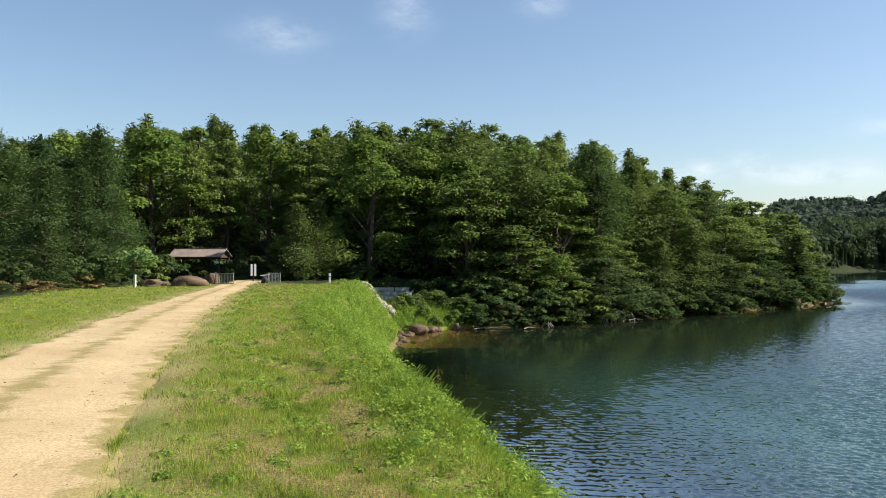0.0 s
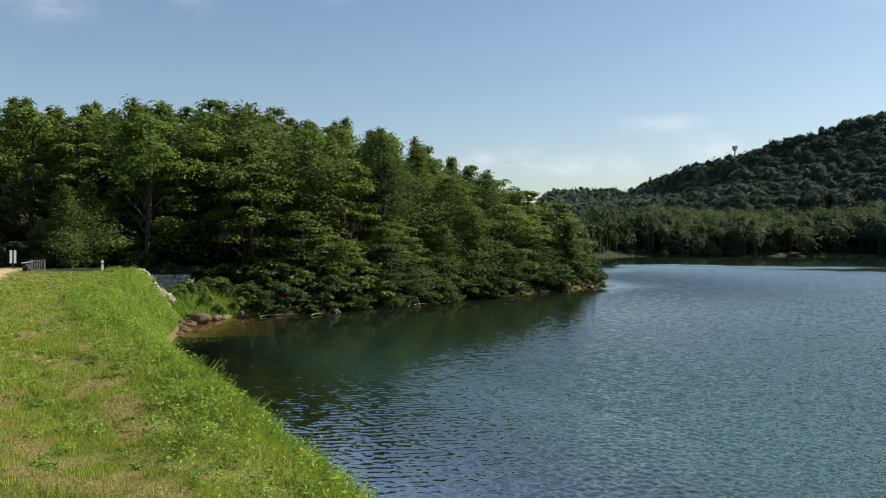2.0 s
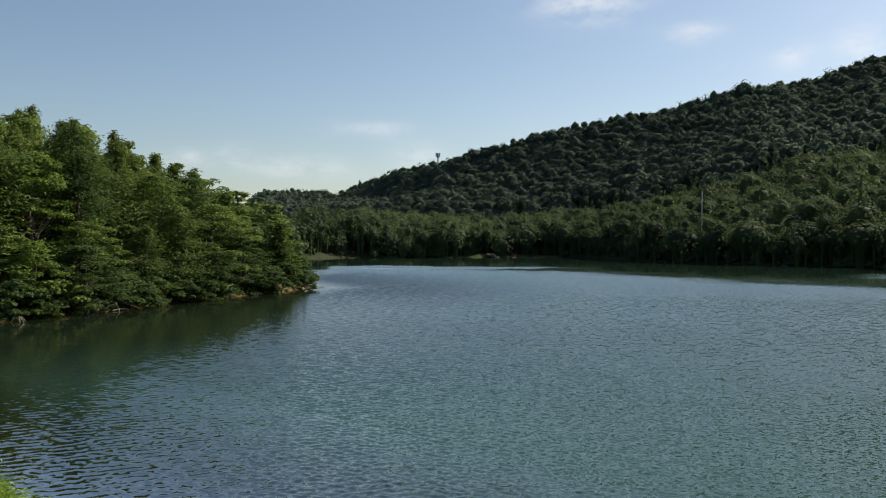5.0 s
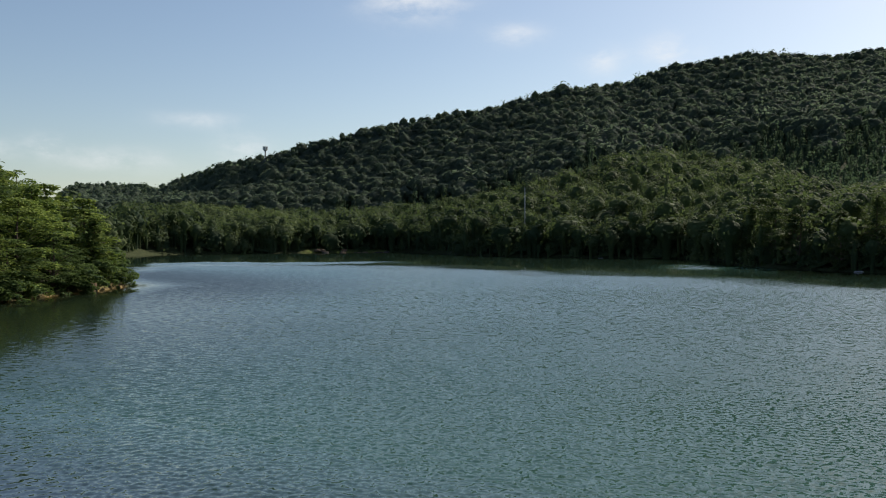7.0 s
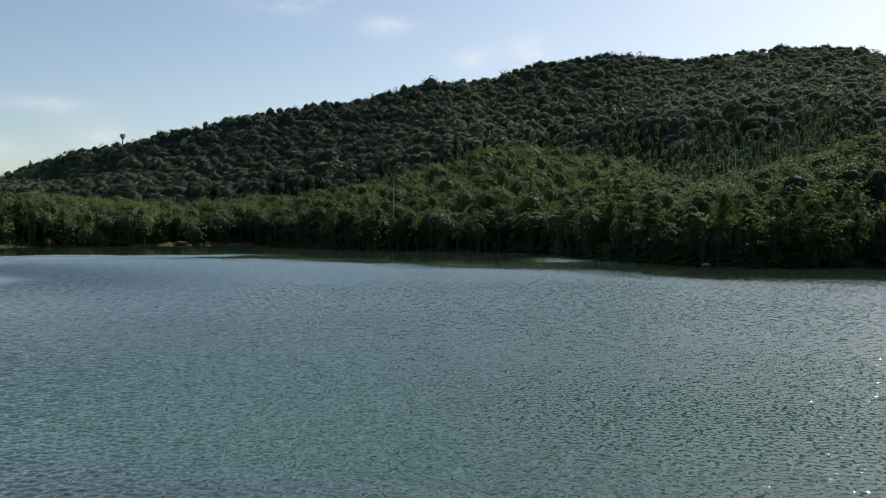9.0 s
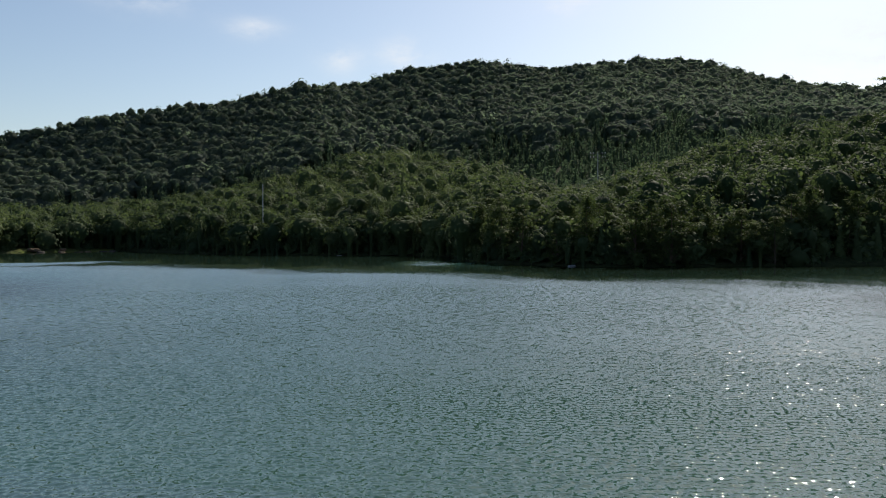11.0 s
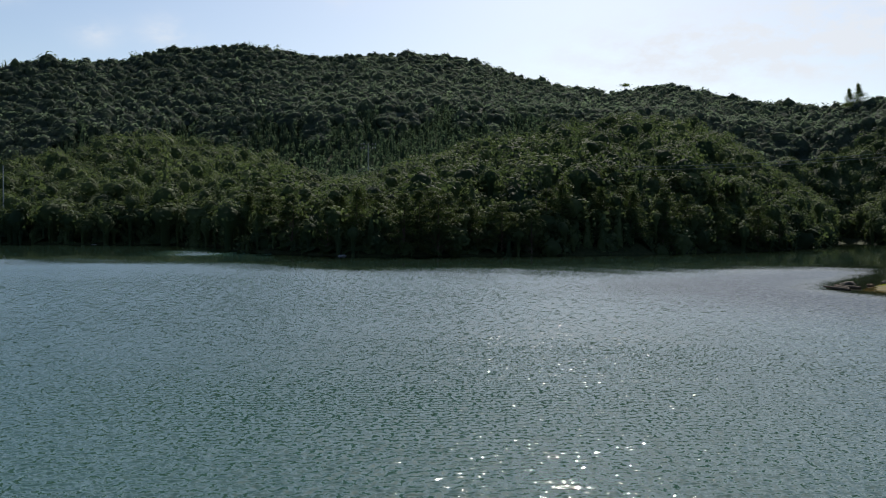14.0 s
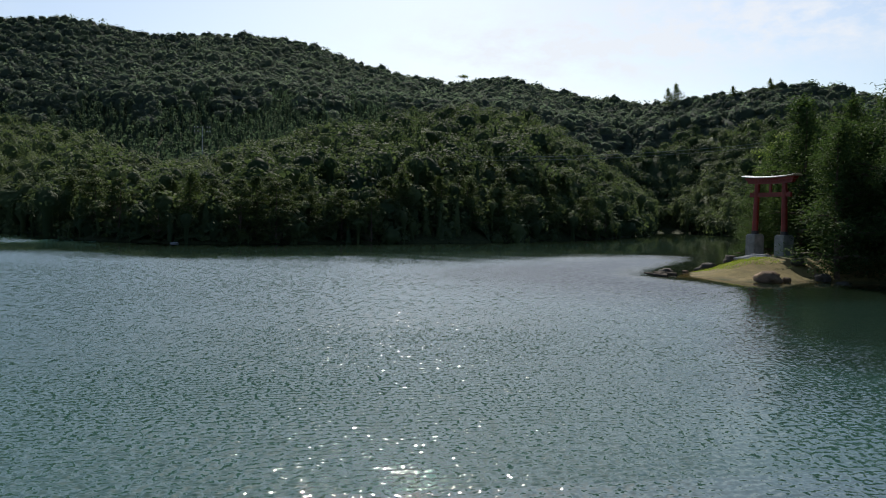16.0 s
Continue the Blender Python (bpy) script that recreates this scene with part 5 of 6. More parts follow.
def shelter():
    t = tagged(new("shelter"), "small open shelter with a brown gabled roof on dark posts", "shelter")
    w, dp, eave, ridge = 3.5, 2.3, 1.95, 2.44
    for i, (x, y) in enumerate(((-1.5, -0.85), (1.5, -0.85), (-1.5, 0.85), (1.5, 0.85))):
        part("post", box(x, y, eave / 2, 0.11, 0.11, eave, 0.012), DARK_WOOD, t)
    for y in (-0.85, 0.85):
        part("beam", box(0, y, eave + 0.02, w - 0.2, 0.1, 0.14, 0.01), DARK_WOOD, t)
    for x in (-1.5, 1.5):
        part("tie_beam", box(x, 0, eave + 0.10, 0.1, dp - 0.2, 0.12, 0.01), DARK_WOOD, t)
    ang = math.degrees(math.atan2(ridge - eave, dp / 2))
    ln = math.hypot(ridge - eave, dp / 2) + 0.12
    for s in (-1, 1):
        slab = box(0, 0, 0, w, ln, 0.05, 0.008)
        slab.transform(pose(0, s * dp / 4, (eave + ridge) / 2 + 0.12, -s * ang, 0, 0))
        pitch = part("roof_pitch", slab, ROOF, t, "faded brown sheet roof")
        for i in range(9):
            rib = box(-w / 2 + 0.2 + i * (w - 0.4) / 8, 0, 0.027, 0.03, ln, 0.012, 0.003)
            rib.transform(pose(0, s * dp / 4, (eave + ridge) / 2 + 0.12, -s * ang, 0, 0))
            part("rib", rib, ROOF, pitch)
    part("ridge_cap", box(0, 0, ridge + 0.17, w + 0.04, 0.16, 0.05, 0.015), ROOF, t)
    for x in (-1.5, 1.5):
        bm = bmesh.new()
        tri = [bm.verts.new((x + o, y, z)) for o in (-0.02, 0.02) for y, z in ((-0.95, eave + 0.1), (0.95, eave + 0.1), (0, ridge + 0.05))]
        for f in ((0, 1, 2), (5, 4, 3), (0, 3, 4, 1), (1, 4, 5, 2), (2, 5, 3, 0)):
            bm.faces.new([tri[i] for i in f])
        part("gable_board", bm, DARK_WOOD, t)
    part("bench", box(0, 0.55, 0.42, 2.6, 0.38, 0.05, 0.01), DARK_WOOD, t)
    for x in (-1.1, 1.1):
        part("bench_leg", box(x, 0.55, 0.2, 0.08, 0.32, 0.4, 0.01), DARK_WOOD, t)
    part("notice_plate", box(1.38, -0.95, 1.72, 0.3, 0.02, 0.16, 0.004), WHITE, t, "small blank white plate on the post")
    t.matrix_world = Matrix.Translation(on_ground(-3.95, 58)) @ pose(0, 0, 0, 0, 0, -16)


shelter()


def railing(bearing, d, w, h, turn, spikes, label):
    t = tagged(new("railing"), label, "railing")
    for x in (-w / 2, w / 2):
        part("post", rod((x, 0, -0.1), (x, 0, h + 0.03), 0.03), GALV, t)
    for z in (0.07, h - 0.02):
        part("rail", box(0, 0, z, w, 0.035, 0.035, 0.006), GALV, t)
    n = int(w / 0.075)
    for i in range(1, n):
        x = -w / 2 + w * i / n
        part("bar", box(x, 0, h / 2, 0.03, 0.012, h - 0.1, 0), GALV, t)
    if spikes:
        for i in range(6):
            x = -w / 2 + w * (i + 0.5) / 6
            part("spike", rod((x, 0, h - 0.02), (x, -0.02, h + 0.12), 0.022, 0.004, 8), BLACKISH, t, "dark spike")
    t.matrix_world = Matrix.Translation(on_ground(bearing, d)) @ pose(0, 0, 0, 0, 0, turn)
    return t


railing(-2.45, 46, 0.95, 0.62, -14, False, "low galvanised railing panel beside the track's end")
railing(0.74, 47, 0.64, 0.56, 8, True, "low galvanised panel with dark spikes along its top")
plank = part("white_plank", box(0, 0, 0, 0.52, 0.16, 0.035, 0.006), WHITE, None)
tagged(plank, "short white plank lying across a low stone", "plank")
pk = on_ground(0.15, 47)
plank.matrix_world = Matrix.Translation(pk + Vector((0, 0, 0.46))) @ pose(0, 0, 0, 0, -8, 5)
boulder(0.15, 47.0, 0.24, 0.2, 0.32, 17, "upright stone under a plank beside the track", DARK_ROCK)


def twin_sign():
    t = tagged(new("sign_board"), "two narrow white notice boards on a dark post", "sign")
    part("post", rod((0, 0, -0.2), (0, 0, 1.02), 0.03), BLACKISH, t)
    for x in (-0.1, 0.1):
        part("board", box(x, -0.03, 0.68, 0.12, 0.02, 0.70, 0.004), WHITE, t)
    p = on_ground(-0.6, 51)
    t.matrix_world = Matrix.Translation((p.x, p.y, 2.38)) @ pose(0, 0, 0, 0, 0, 0)


twin_sign()


def marker_post():
    t = tagged(new("marker_post"), "short white marker post standing in the grass", "post")
    part("shaft", box(0, 0, 0.22, 0.12, 0.12, 0.64, 0.012), WHITE, t)
    part("band", box(0, 0, 0.36, 0.126, 0.126, 0.05, 0.004), BLACKISH, t, "dark band round the post")
    t.matrix_world = Matrix.Translation(on_ground(4.4, 46.5))


marker_post()
boulder(-4.75, 44.0, 0.86, 0.6, 0.38, 2, "broad brown boulder at the edge of the crest", turn=10)
boulder(-3.2, 46.5, 0.40, 0.34, 0.46, 3, "upright brown boulder beside the railing", turn=30)
boulder(-6.9, 44.5, 0.62, 0.5, 0.26, 4, "flat brown boulder half sunk in grass", turn=0)
boulder(-6.1, 45.0, 0.2, 0.2, 0.18, 5, "small pale stone in the grass")


def block_wall():
    t = tagged(new("stone_wall"), "low retaining wall of pale grey stacked stones", "wall")
    rng = np.random.default_rng(12)
    bm = box(0, 0, 0, 0.42, 0.34, 0.25, 0.022)
    for v in bm.verts:
        v.co += Vector((noise.noise(v.co * 9), noise.noise(v.co * 9 + Vector((5, 0, 0))), noise.noise(v.co * 9 + Vector((0, 7, 0))))) * 0.06
    me = bpy.data.meshes.new("stone")
    bm.to_mesh(me)
    bm.free()
    me.materials.append(GREY_STONE)
    for r in range(4):
        for i in range(8 - r):
            ob = linked("stone", me, t)
            ob.matrix_local = Matrix.Translation(((i + 0.5 * (r % 2)) * 0.42 + rng.normal() * 0.02, r * 0.06 + rng.normal() * 0.03, r * 0.245)) @ pose(0, 0, 0, rng.uniform(-5, 5), rng.uniform(-6, 6), rng.choice((0, 180)) + rng.uniform(-7, 7)) @ Matrix.Diagonal((rng.uniform(0.85, 1.12), 1, rng.uniform(0.9, 1.1), 1))
    p = polar(7.6, 50)
    t.matrix_world = Matrix.Translation((p.x - 0.3, p.y, 1.16)) @ pose(0, 0, 0, 0, 0, -6)


block_wall()


def sand_slip():
    """A pale washed-out strip running down from the crest's corner."""
    k = np.linspace(0, 1, 30)
    j = np.linspace(-1, 1, 9)
    wob = 0.07 * np.sin(k * 17) + 0.05 * np.sin(k * 37)
    half = (0.30 + 0.40 * k + wob)[:, None]
    X = (5.02 + 1.75 * k)[:, None] + 0.10 * j[None, :] + 0.04 * np.sin(k * 23)[:, None]
    half = half * 0.7
    Y = (44.2 - 0.3 * k)[:, None] + j[None, :] * half
    line = (2.12 - 1.12 * k ** 1.2)[:, None]
    Z = np.maximum(line, ground_z(X, Y)[0] + 0.06) + 0.05 * np.sin(X * 9) * np.sin(Y * 8) - 0.4 * np.abs(j[None, :]) ** 3 + 0.04 * np.sin(X * 23 + Y * 17)
    tagged(new("sand_slip", mesh_grid("sand_slip", X, Y, Z, RUBBLE)), "pale strip of washed-out rubble and sand at the dam's end", "sand", kind="structure")


sand_slip()


def rubble():
    """Broken pale stones strewn over the washed-out strip."""
    rng = np.random.default_rng(71)
    Q = []
    for _ in range(420):
        k, j = rng.uniform(), rng.normal() * 0.5
        half = 0.26 + 0.5 * k
        at = np.array([5.02 + 1.75 * k + rng.normal() * 0.06, 44.2 - 0.3 * k + j * half * 0.8, 0.0])
        at[2] = max(2.12 - 1.12 * k ** 1.2 - 0.3 * j * j, gz(at[0], at[1]) + 0.06)
        r = rng.uniform(0.03, 0.10)
        Q.append(at + tube([(0, 0, -r), (0, 0, -r * 0.3), (0, 0, r * 0.5), (0, 0, r)], [0.2 * r, r, 0.9 * r, 0.15 * r], 5) * rng.uniform(0.7, 1.3, 3))
    tagged(new("rubble", quads("rubble", np.concatenate(Q), RUBBLE)), "broken pale stones on the slope at the dam's end", "rubble", kind="stuff")


rubble()


def loose_turf(name, seed, n, spot, h, w, label, mat=GRASS):
    """Grass away from the crest."""
    rng = np.random.default_rng(seed)
    x, y = spot(rng, n)
    sd = shore_distance(x, y)
    x, y = x[sd > 0.35], y[sd > 0.35]
    n = len(x)
    q, t = blades(rng, x, y, h * rng.uniform(0.5, 1.4, n), w * rng.uniform(0.7, 1.4, n), np.clip(0.5 + 0.25 * rng.normal(size=n), 0, 1), False)
    tagged(new(name, quads(name, q, mat, t)), label, "grass", kind="stuff")


loose_turf("bank_grass", 91, 17000, lambda r, n: (r.uniform(6.6, 11.8, n), r.uniform(42.6, 48.6, n)), 0.24, 0.02, "tall green grass on the low bank at the dam's end", BANK_GRASS)
loose_turf("islet_grass", 92, 2600, lambda r, n: (r.uniform(54.0, 60.0, n), r.uniform(-34.6, -30.5, n)), 0.09, 0.02, "short grass on the islet before the gate")


def sapling():
    """A young tree with large pale leaves, tied to a white stake."""
    rng = np.random.default_rng(44)
    t = tagged(new("sapling"), "young tree with large pale leaves tied to a white stake", "tree")
    limbs, C, N, S = [], [], [], []
    for i in range(15):
        a, k = i * 2.4, rng.uniform(0.45, 1.0)
        b = np.array([0, 0, 0.5 + 0.8 * k])
        e = b + np.array([math.cos(a) * (1.15 - 0.55 * k), math.sin(a) * (1.15 - 0.55 * k), 0.28 + 0.25 * k])
        limbs.append((b, e, 0.02))
        m = 34
        C.append(b + (e - b) * rng.uniform(0.4, 1.1, (m, 1)) + rng.normal(size=(m, 3)) * [0.13, 0.13, 0.09])
        N.append(np.array([math.cos(a) * 0.5, math.sin(a) * 0.5, 0.8]) + rng.normal(size=(m, 3)) * 0.3)
        S.append(rng.uniform(0.13, 0.27, m))
    linked("crown", quads("crown", leaves(np.concatenate(C), np.concatenate(N), np.concatenate(S), rng, 0.7, 0.2), PALE_LEAF), t)
    linked("trunk", quads("trunk", trunk_quads(rng, 1.7, limbs, 0.035, 15), BARK), t)
    part("stake", rod((0.1, -0.1, -0.2), (0.1, -0.1, 0.62), 0.045), WHITE, t, "white stake")
    t.matrix_world = Matrix.Translation(on_ground(-8.05, 43))


sapling()


def edge_growth():
    """Bushes, brush and lone trees along the outer side of the crest and round the shelter."""
    rng = np.random.default_rng(21)
    spots = [(-16.5, 40, 0.9), (-15.2, 38, 0.5), (-14.6, 42, 1.3), (-12.2, 42, 0.8), (-11.3, 44, 1.5), (-10.2, 44.5, 1.7), (-9.3, 45.5, 1.6), (-7.2, 50, 1.7), (-6.3, 54, 1.9),
             (-5.0, 61, 2.0), (-3.4, 61, 2.2), (-1.6, 56, 1.8), (-0.6, 58, 1.9), (1.0, 58, 1.8), (2.2, 54, 1.8), (3.2, 55, 2.0), (4.6, 57, 1.8), (5.9, 56, 2.4), (7.4, 56, 2.3),
             (9.0, 56, 2.2), (10.8, 55, 1.9), (6.6, 52.5, 1.3), (8.4, 51.8, 1.4), (10.2, 51.2, 1.5), (11.8, 50.4, 1.6), (-18, 42, 1.6), (-20, 40, 1.5), (-13.6, 45, 1.9)]
    for a, d, s in spots:
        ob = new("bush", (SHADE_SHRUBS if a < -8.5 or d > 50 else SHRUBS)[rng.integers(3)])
        ob.matrix_world = Matrix.Translation(on_ground(a, d, 0.1)) @ pose(0, 0, 0, 0, 0, rng.uniform(0, 360)) @ Matrix.Diagonal((s * 1.1, s * 1.1, s, 1))
        tagged(ob, "dense green bush at the edge of the wood", "bush", "bushes round the crest")
    for _ in range(34):
        a, d = rng.uniform(8.9, 15.5), rng.uniform(44.2, 49.5)
        p, s = on_ground(a, d, 0.1), rng.uniform(0.45, 1.0)
        if p.x < 7.0 or float(shore_distance(np.array([p.x]), np.array([p.y]))[0]) < 0.3:
            continue
        ob = new("bush", (SHRUBS if rng.uniform() < 0.6 else SHADE_SHRUBS)[rng.integers(3)])
        ob.matrix_world = Matrix.Translation(p) @ pose(0, 0, 0, 0, 0, rng.uniform(0, 360)) @ Matrix.Diagonal((s, s, s, 1))
        tagged(ob, "small green bush among weeds on the low bank", "bush", "bushes of the low bank")
    for a, d, s in ((-14.0, 39, 0.75), (-12.9, 40.5, 0.65), (-15.3, 40.5, 0.7), (-10.9, 43, 0.9)):
        ob = new("dead_bush", BRUSH)
        ob.matrix_world = Matrix.Translation(on_ground(a, d, 0.1)) @ pose(0, 0, 0, 0, 0, rng.uniform(0, 360)) @ Matrix.Diagonal((s * 1.5, s * 1.3, s * 0.8, 1))
        tagged(ob, "dry brown dead bush beside the crest", "bush", "dead bushes")
    plant_tree(SHADE_PINES[1], on_ground(-13.1, 43), 5.6 / SHADE_PINES[1][3], 40, "lone tree with a pale bare lower trunk", "", 1.3)
    for a, d, h, k in ((2.3, 52.5, 4.6, 0), (3.6, 54, 5.0, 0), (1.2, 55, 3.0, 1), (-17.5, 46, 7, 0), (-15.8, 48, 7.5, 2), (-11.2, 50, 6, 1), (3.2, 56, 3.4, 1), (5.4, 66, 6.0, 0), (8.4, 56, 5.5, 2), (10.4, 57, 5.6, 0), (13.4, 54, 6.0, 1)):
        kind = SHADE_PINES[k % 2] if a < -8 else (BROADS[k] if k else PINES[0])
        plant_tree(kind, on_ground(a, d), h / kind[3], a * 50, "bushy young tree at the edge of the wood", "trees of the near wood", 1.2)


BRUSH = shrub_mesh(77, DRY_BRUSH, 1100, 0.13)
edge_growth()


# ---- along the near shore ----
def shore_things():
    rocks = [(10.25, 42.6, 0.55, 0.42, 0.36), (11.1, 43.6, 0.42, 0.3, 0.22), (11.7, 44.2, 0.26, 0.2, 0.16), (9.2, 39.6, 0.22, 0.2, 0.14), (9.35, 38.8, 0.25, 0.2, 0.12),
             (9.0, 41.0, 0.3, 0.25, 0.16), (12.9, 45.0, 0.2, 0.2, 0.3), (9.8, 41.9, 0.25, 0.2, 0.15), (10.0, 38.9, 0.14, 0.12, 0.09), (9.0, 37.6, 0.16, 0.14, 0.08), (9.25, 40.2, 0.2, 0.16, 0.1), (9.05, 38.3, 0.14, 0.1, 0.07), (9.6, 41.5, 0.3, 0.2, 0.12), (9.1, 36.6, 0.12, 0.1, 0.06)]
    for i, (a, d, sx, sy, sz) in enumerate(rocks):
        boulder(a, d, sx, sy, sz, 30 + i, "reddish brown rock at the water's edge", DARK_ROCK if i == 8 else ROCK, "shore rocks")
    boulder(34.5, 67.5, 0.42, 0.5, 0.85, 51, "tall pale rock standing at the water's edge")
    boulder(16.4, 47.5, 0.9, 0.4, 0.45, 53, "eroded reddish earth bank under the trees", grained("red_earth", (0.06, 0.036, 0.022), (0.14, 0.085, 0.052), 2.0, 0.95, 0.8, 0.05))
    rng = np.random.default_rng(33)

    def roots(bearing, d, n, size, label, name):
        t = tagged(new(name), label, "driftwood", "driftwood on the shore")
        for _ in range(n):
            a, ln = rng.uniform(0, 2 * np.pi), size * rng.uniform(0.5, 1.1)
            s = np.array([rng.normal() * 0.35 * size, rng.normal() * 0.2, size * rng.uniform(0.35, 0.8)])
            e = s + np.array([math.cos(a) * ln * 0.7, -abs(math.sin(a)) * ln * 0.5, -size * rng.uniform(0.5, 0.9)])
            linked("root", quads("root", tube([s, (s + e) / 2 + rng.normal(size=3) * 0.1 * size, e], [0.03 * size + 0.015, 0.025 * size + 0.01, 0.01], 5), PALE_BARK), t)
        p = on_ground(bearing, d)
        p.z = max(p.z, 0.0)
        t.matrix_world = Matrix.Translation(p)

    roots(23.7, 51.6, 11, 1.0, "bleached tangle of exposed roots at the waterline", "root_tangle")
    roots(22.9, 50.8, 6, 0.6, "bleached tangle of exposed roots at the waterline", "root_tangle")
    roots(19.0, 46.2, 4, 0.45, "pale broken stump at the waterline", "stump")
    for a, d, ln, turn in ((14.9, 45.0, 1.5, 20), (16.1, 45.1, 1.1, -15), (17.8, 45.2, 0.9, 35), (24.8, 52.0, 1.0, 10), (15.4, 44.8, 0.9, -30)):
        p = polar(a, d, 0.05)
        ob = new("driftwood_branch", quads("driftwood_branch", tube([(-ln / 2, 0, 0), (0, 0.08, 0.06), (ln / 2, -0.05, 0.02)], [0.028, 0.022, 0.008], 6), PALE_BARK))
        ob.matrix_world = Matrix.Translation(p) @ pose(0, 0, 0, 0, 0, turn)
        tagged(ob, "bleached branch drifted against the bank", "driftwood", "driftwood on the shore")
    # a seeding weed that stands above the grass at the water
    C = np.stack([rng.normal(size=60) * 0.03, rng.normal(size=60) * 0.03, rng.uniform(0.15, 0.8, 60)], 1)
    for a, y, k in ((0, 19.6, 1.5), (1, 16.2, 0.8), (2, 15.0, 0.7)):
        t = tagged(new("tall_weed"), "single tall seeding weed at the water's edge", "weed")
        linked("stalk", quads("stalk", tube([(0, 0, -0.1), (0.01, 0, 0.4), (0, 0.02, 0.82)], [0.008, 0.006, 0.003], 5), GRASS), t)
        head = linked("seed_head", quads("seed_head", leaves(C, rng.normal(size=(60, 3)) + [0, 0, 0.4], rng.uniform(0.025, 0.055, 60), rng, 0.5), DRY_BRUSH), t)
        tagged(head, "dry brown seed head", kind="stuff")
        x = float(shore_at(y)) - 0.1
        t.matrix_world = Matrix.Translation((x, y, gz(x, y))) @ Matrix.Diagonal((k, k, k, 1))


shore_things()


# ---- across the lake ----
def torii():
    t = tagged(new("torii_gate"), "red wooden shrine gate on two concrete pedestals", "torii gate")
    half, top = 1.55, 4.55
    for s in (-1, 1):
        ped = merge(box(s * half, 0, 0.75, 1.0, 1.0, 1.7, 0.05), box(s * half, 0, 1.62, 0.86, 0.86, 0.14, 0.03))
        part("pedestal", ped, CONCRETE, t, "square weathered concrete pedestal")
        part("pillar", rod((s * half, 0, 1.6), (s * (half - 0.12), 0, 1.6 + 4.1), 0.24, 0.20, 20), RED_PAINT, t)
        part("pillar_collar", rod((s * half, 0, 1.68), (s * half, 0, 1.95), 0.29, 0.28, 20), BLACKISH, t, "black collar at the pillar's foot")
        part("wedge", box(s * (half + 0.12), 0, 1.6 + 3.36, 0.16, 0.26, 0.16, 0.01), RED_PAINT, t)
    part("tie_beam", box(0, 0, 1.6 + 3.15, 4.3, 0.2, 0.34, 0.015), RED_PAINT, t)
    part("centre_strut", box(0, 0, 1.6 + 3.65, 0.24, 0.12, 0.68, 0.01), RED_PAINT, t)

    def curved(z0, thick, depth, ln, lift, crown=0.0):
        bm = bmesh.new()
        n = 16
        rings = []
        for i in range(n + 1):
            k = -1 + 2 * i / n
            x, dz = k * ln / 2, lift * abs(k) ** 2.6
            x2 = x + math.copysign(0.12, k) * (abs(k) > 0.99)
            rings.append([bm.verts.new(v) for v in ((x, -depth / 2, z0 + dz), (x, depth / 2, z0 + dz), (x2, depth / 2, z0 + dz + thick), (x2, 0, z0 + dz + thick + crown), (x2, -depth / 2, z0 + dz + thick))])
        for r0, r1 in zip(rings[:-1], rings[1:]):
            for j in range(5):
                bm.faces.new((r0[j], r0[(j + 1) % 5], r1[(j + 1) % 5], r1[j]))
        bm.faces.new(rings[0][::-1])
        bm.faces.new(rings[-1])
        bmesh.ops.recalc_face_normals(bm, faces=bm.faces)
        return bm

    part("lower_lintel", curved(1.6 + 3.98, 0.24, 0.32, 4.6, 0.07), RED_PAINT, t)
    part("upper_lintel", curved(1.6 + 4.22, 0.22, 0.46, 5.0, 0.09), RED_PAINT, t)
    part("lintel_cap", curved(1.6 + 4.44, 0.05, 0.95, 5.3, 0.14, 0.09), CAP_METAL, t, "pale weathered metal cap")
    t.matrix_world = Matrix.Translation((59.5, -36.9, 1.25)) @ pose(0, 0, 0, 0, 0, 11)
    return t


torii()


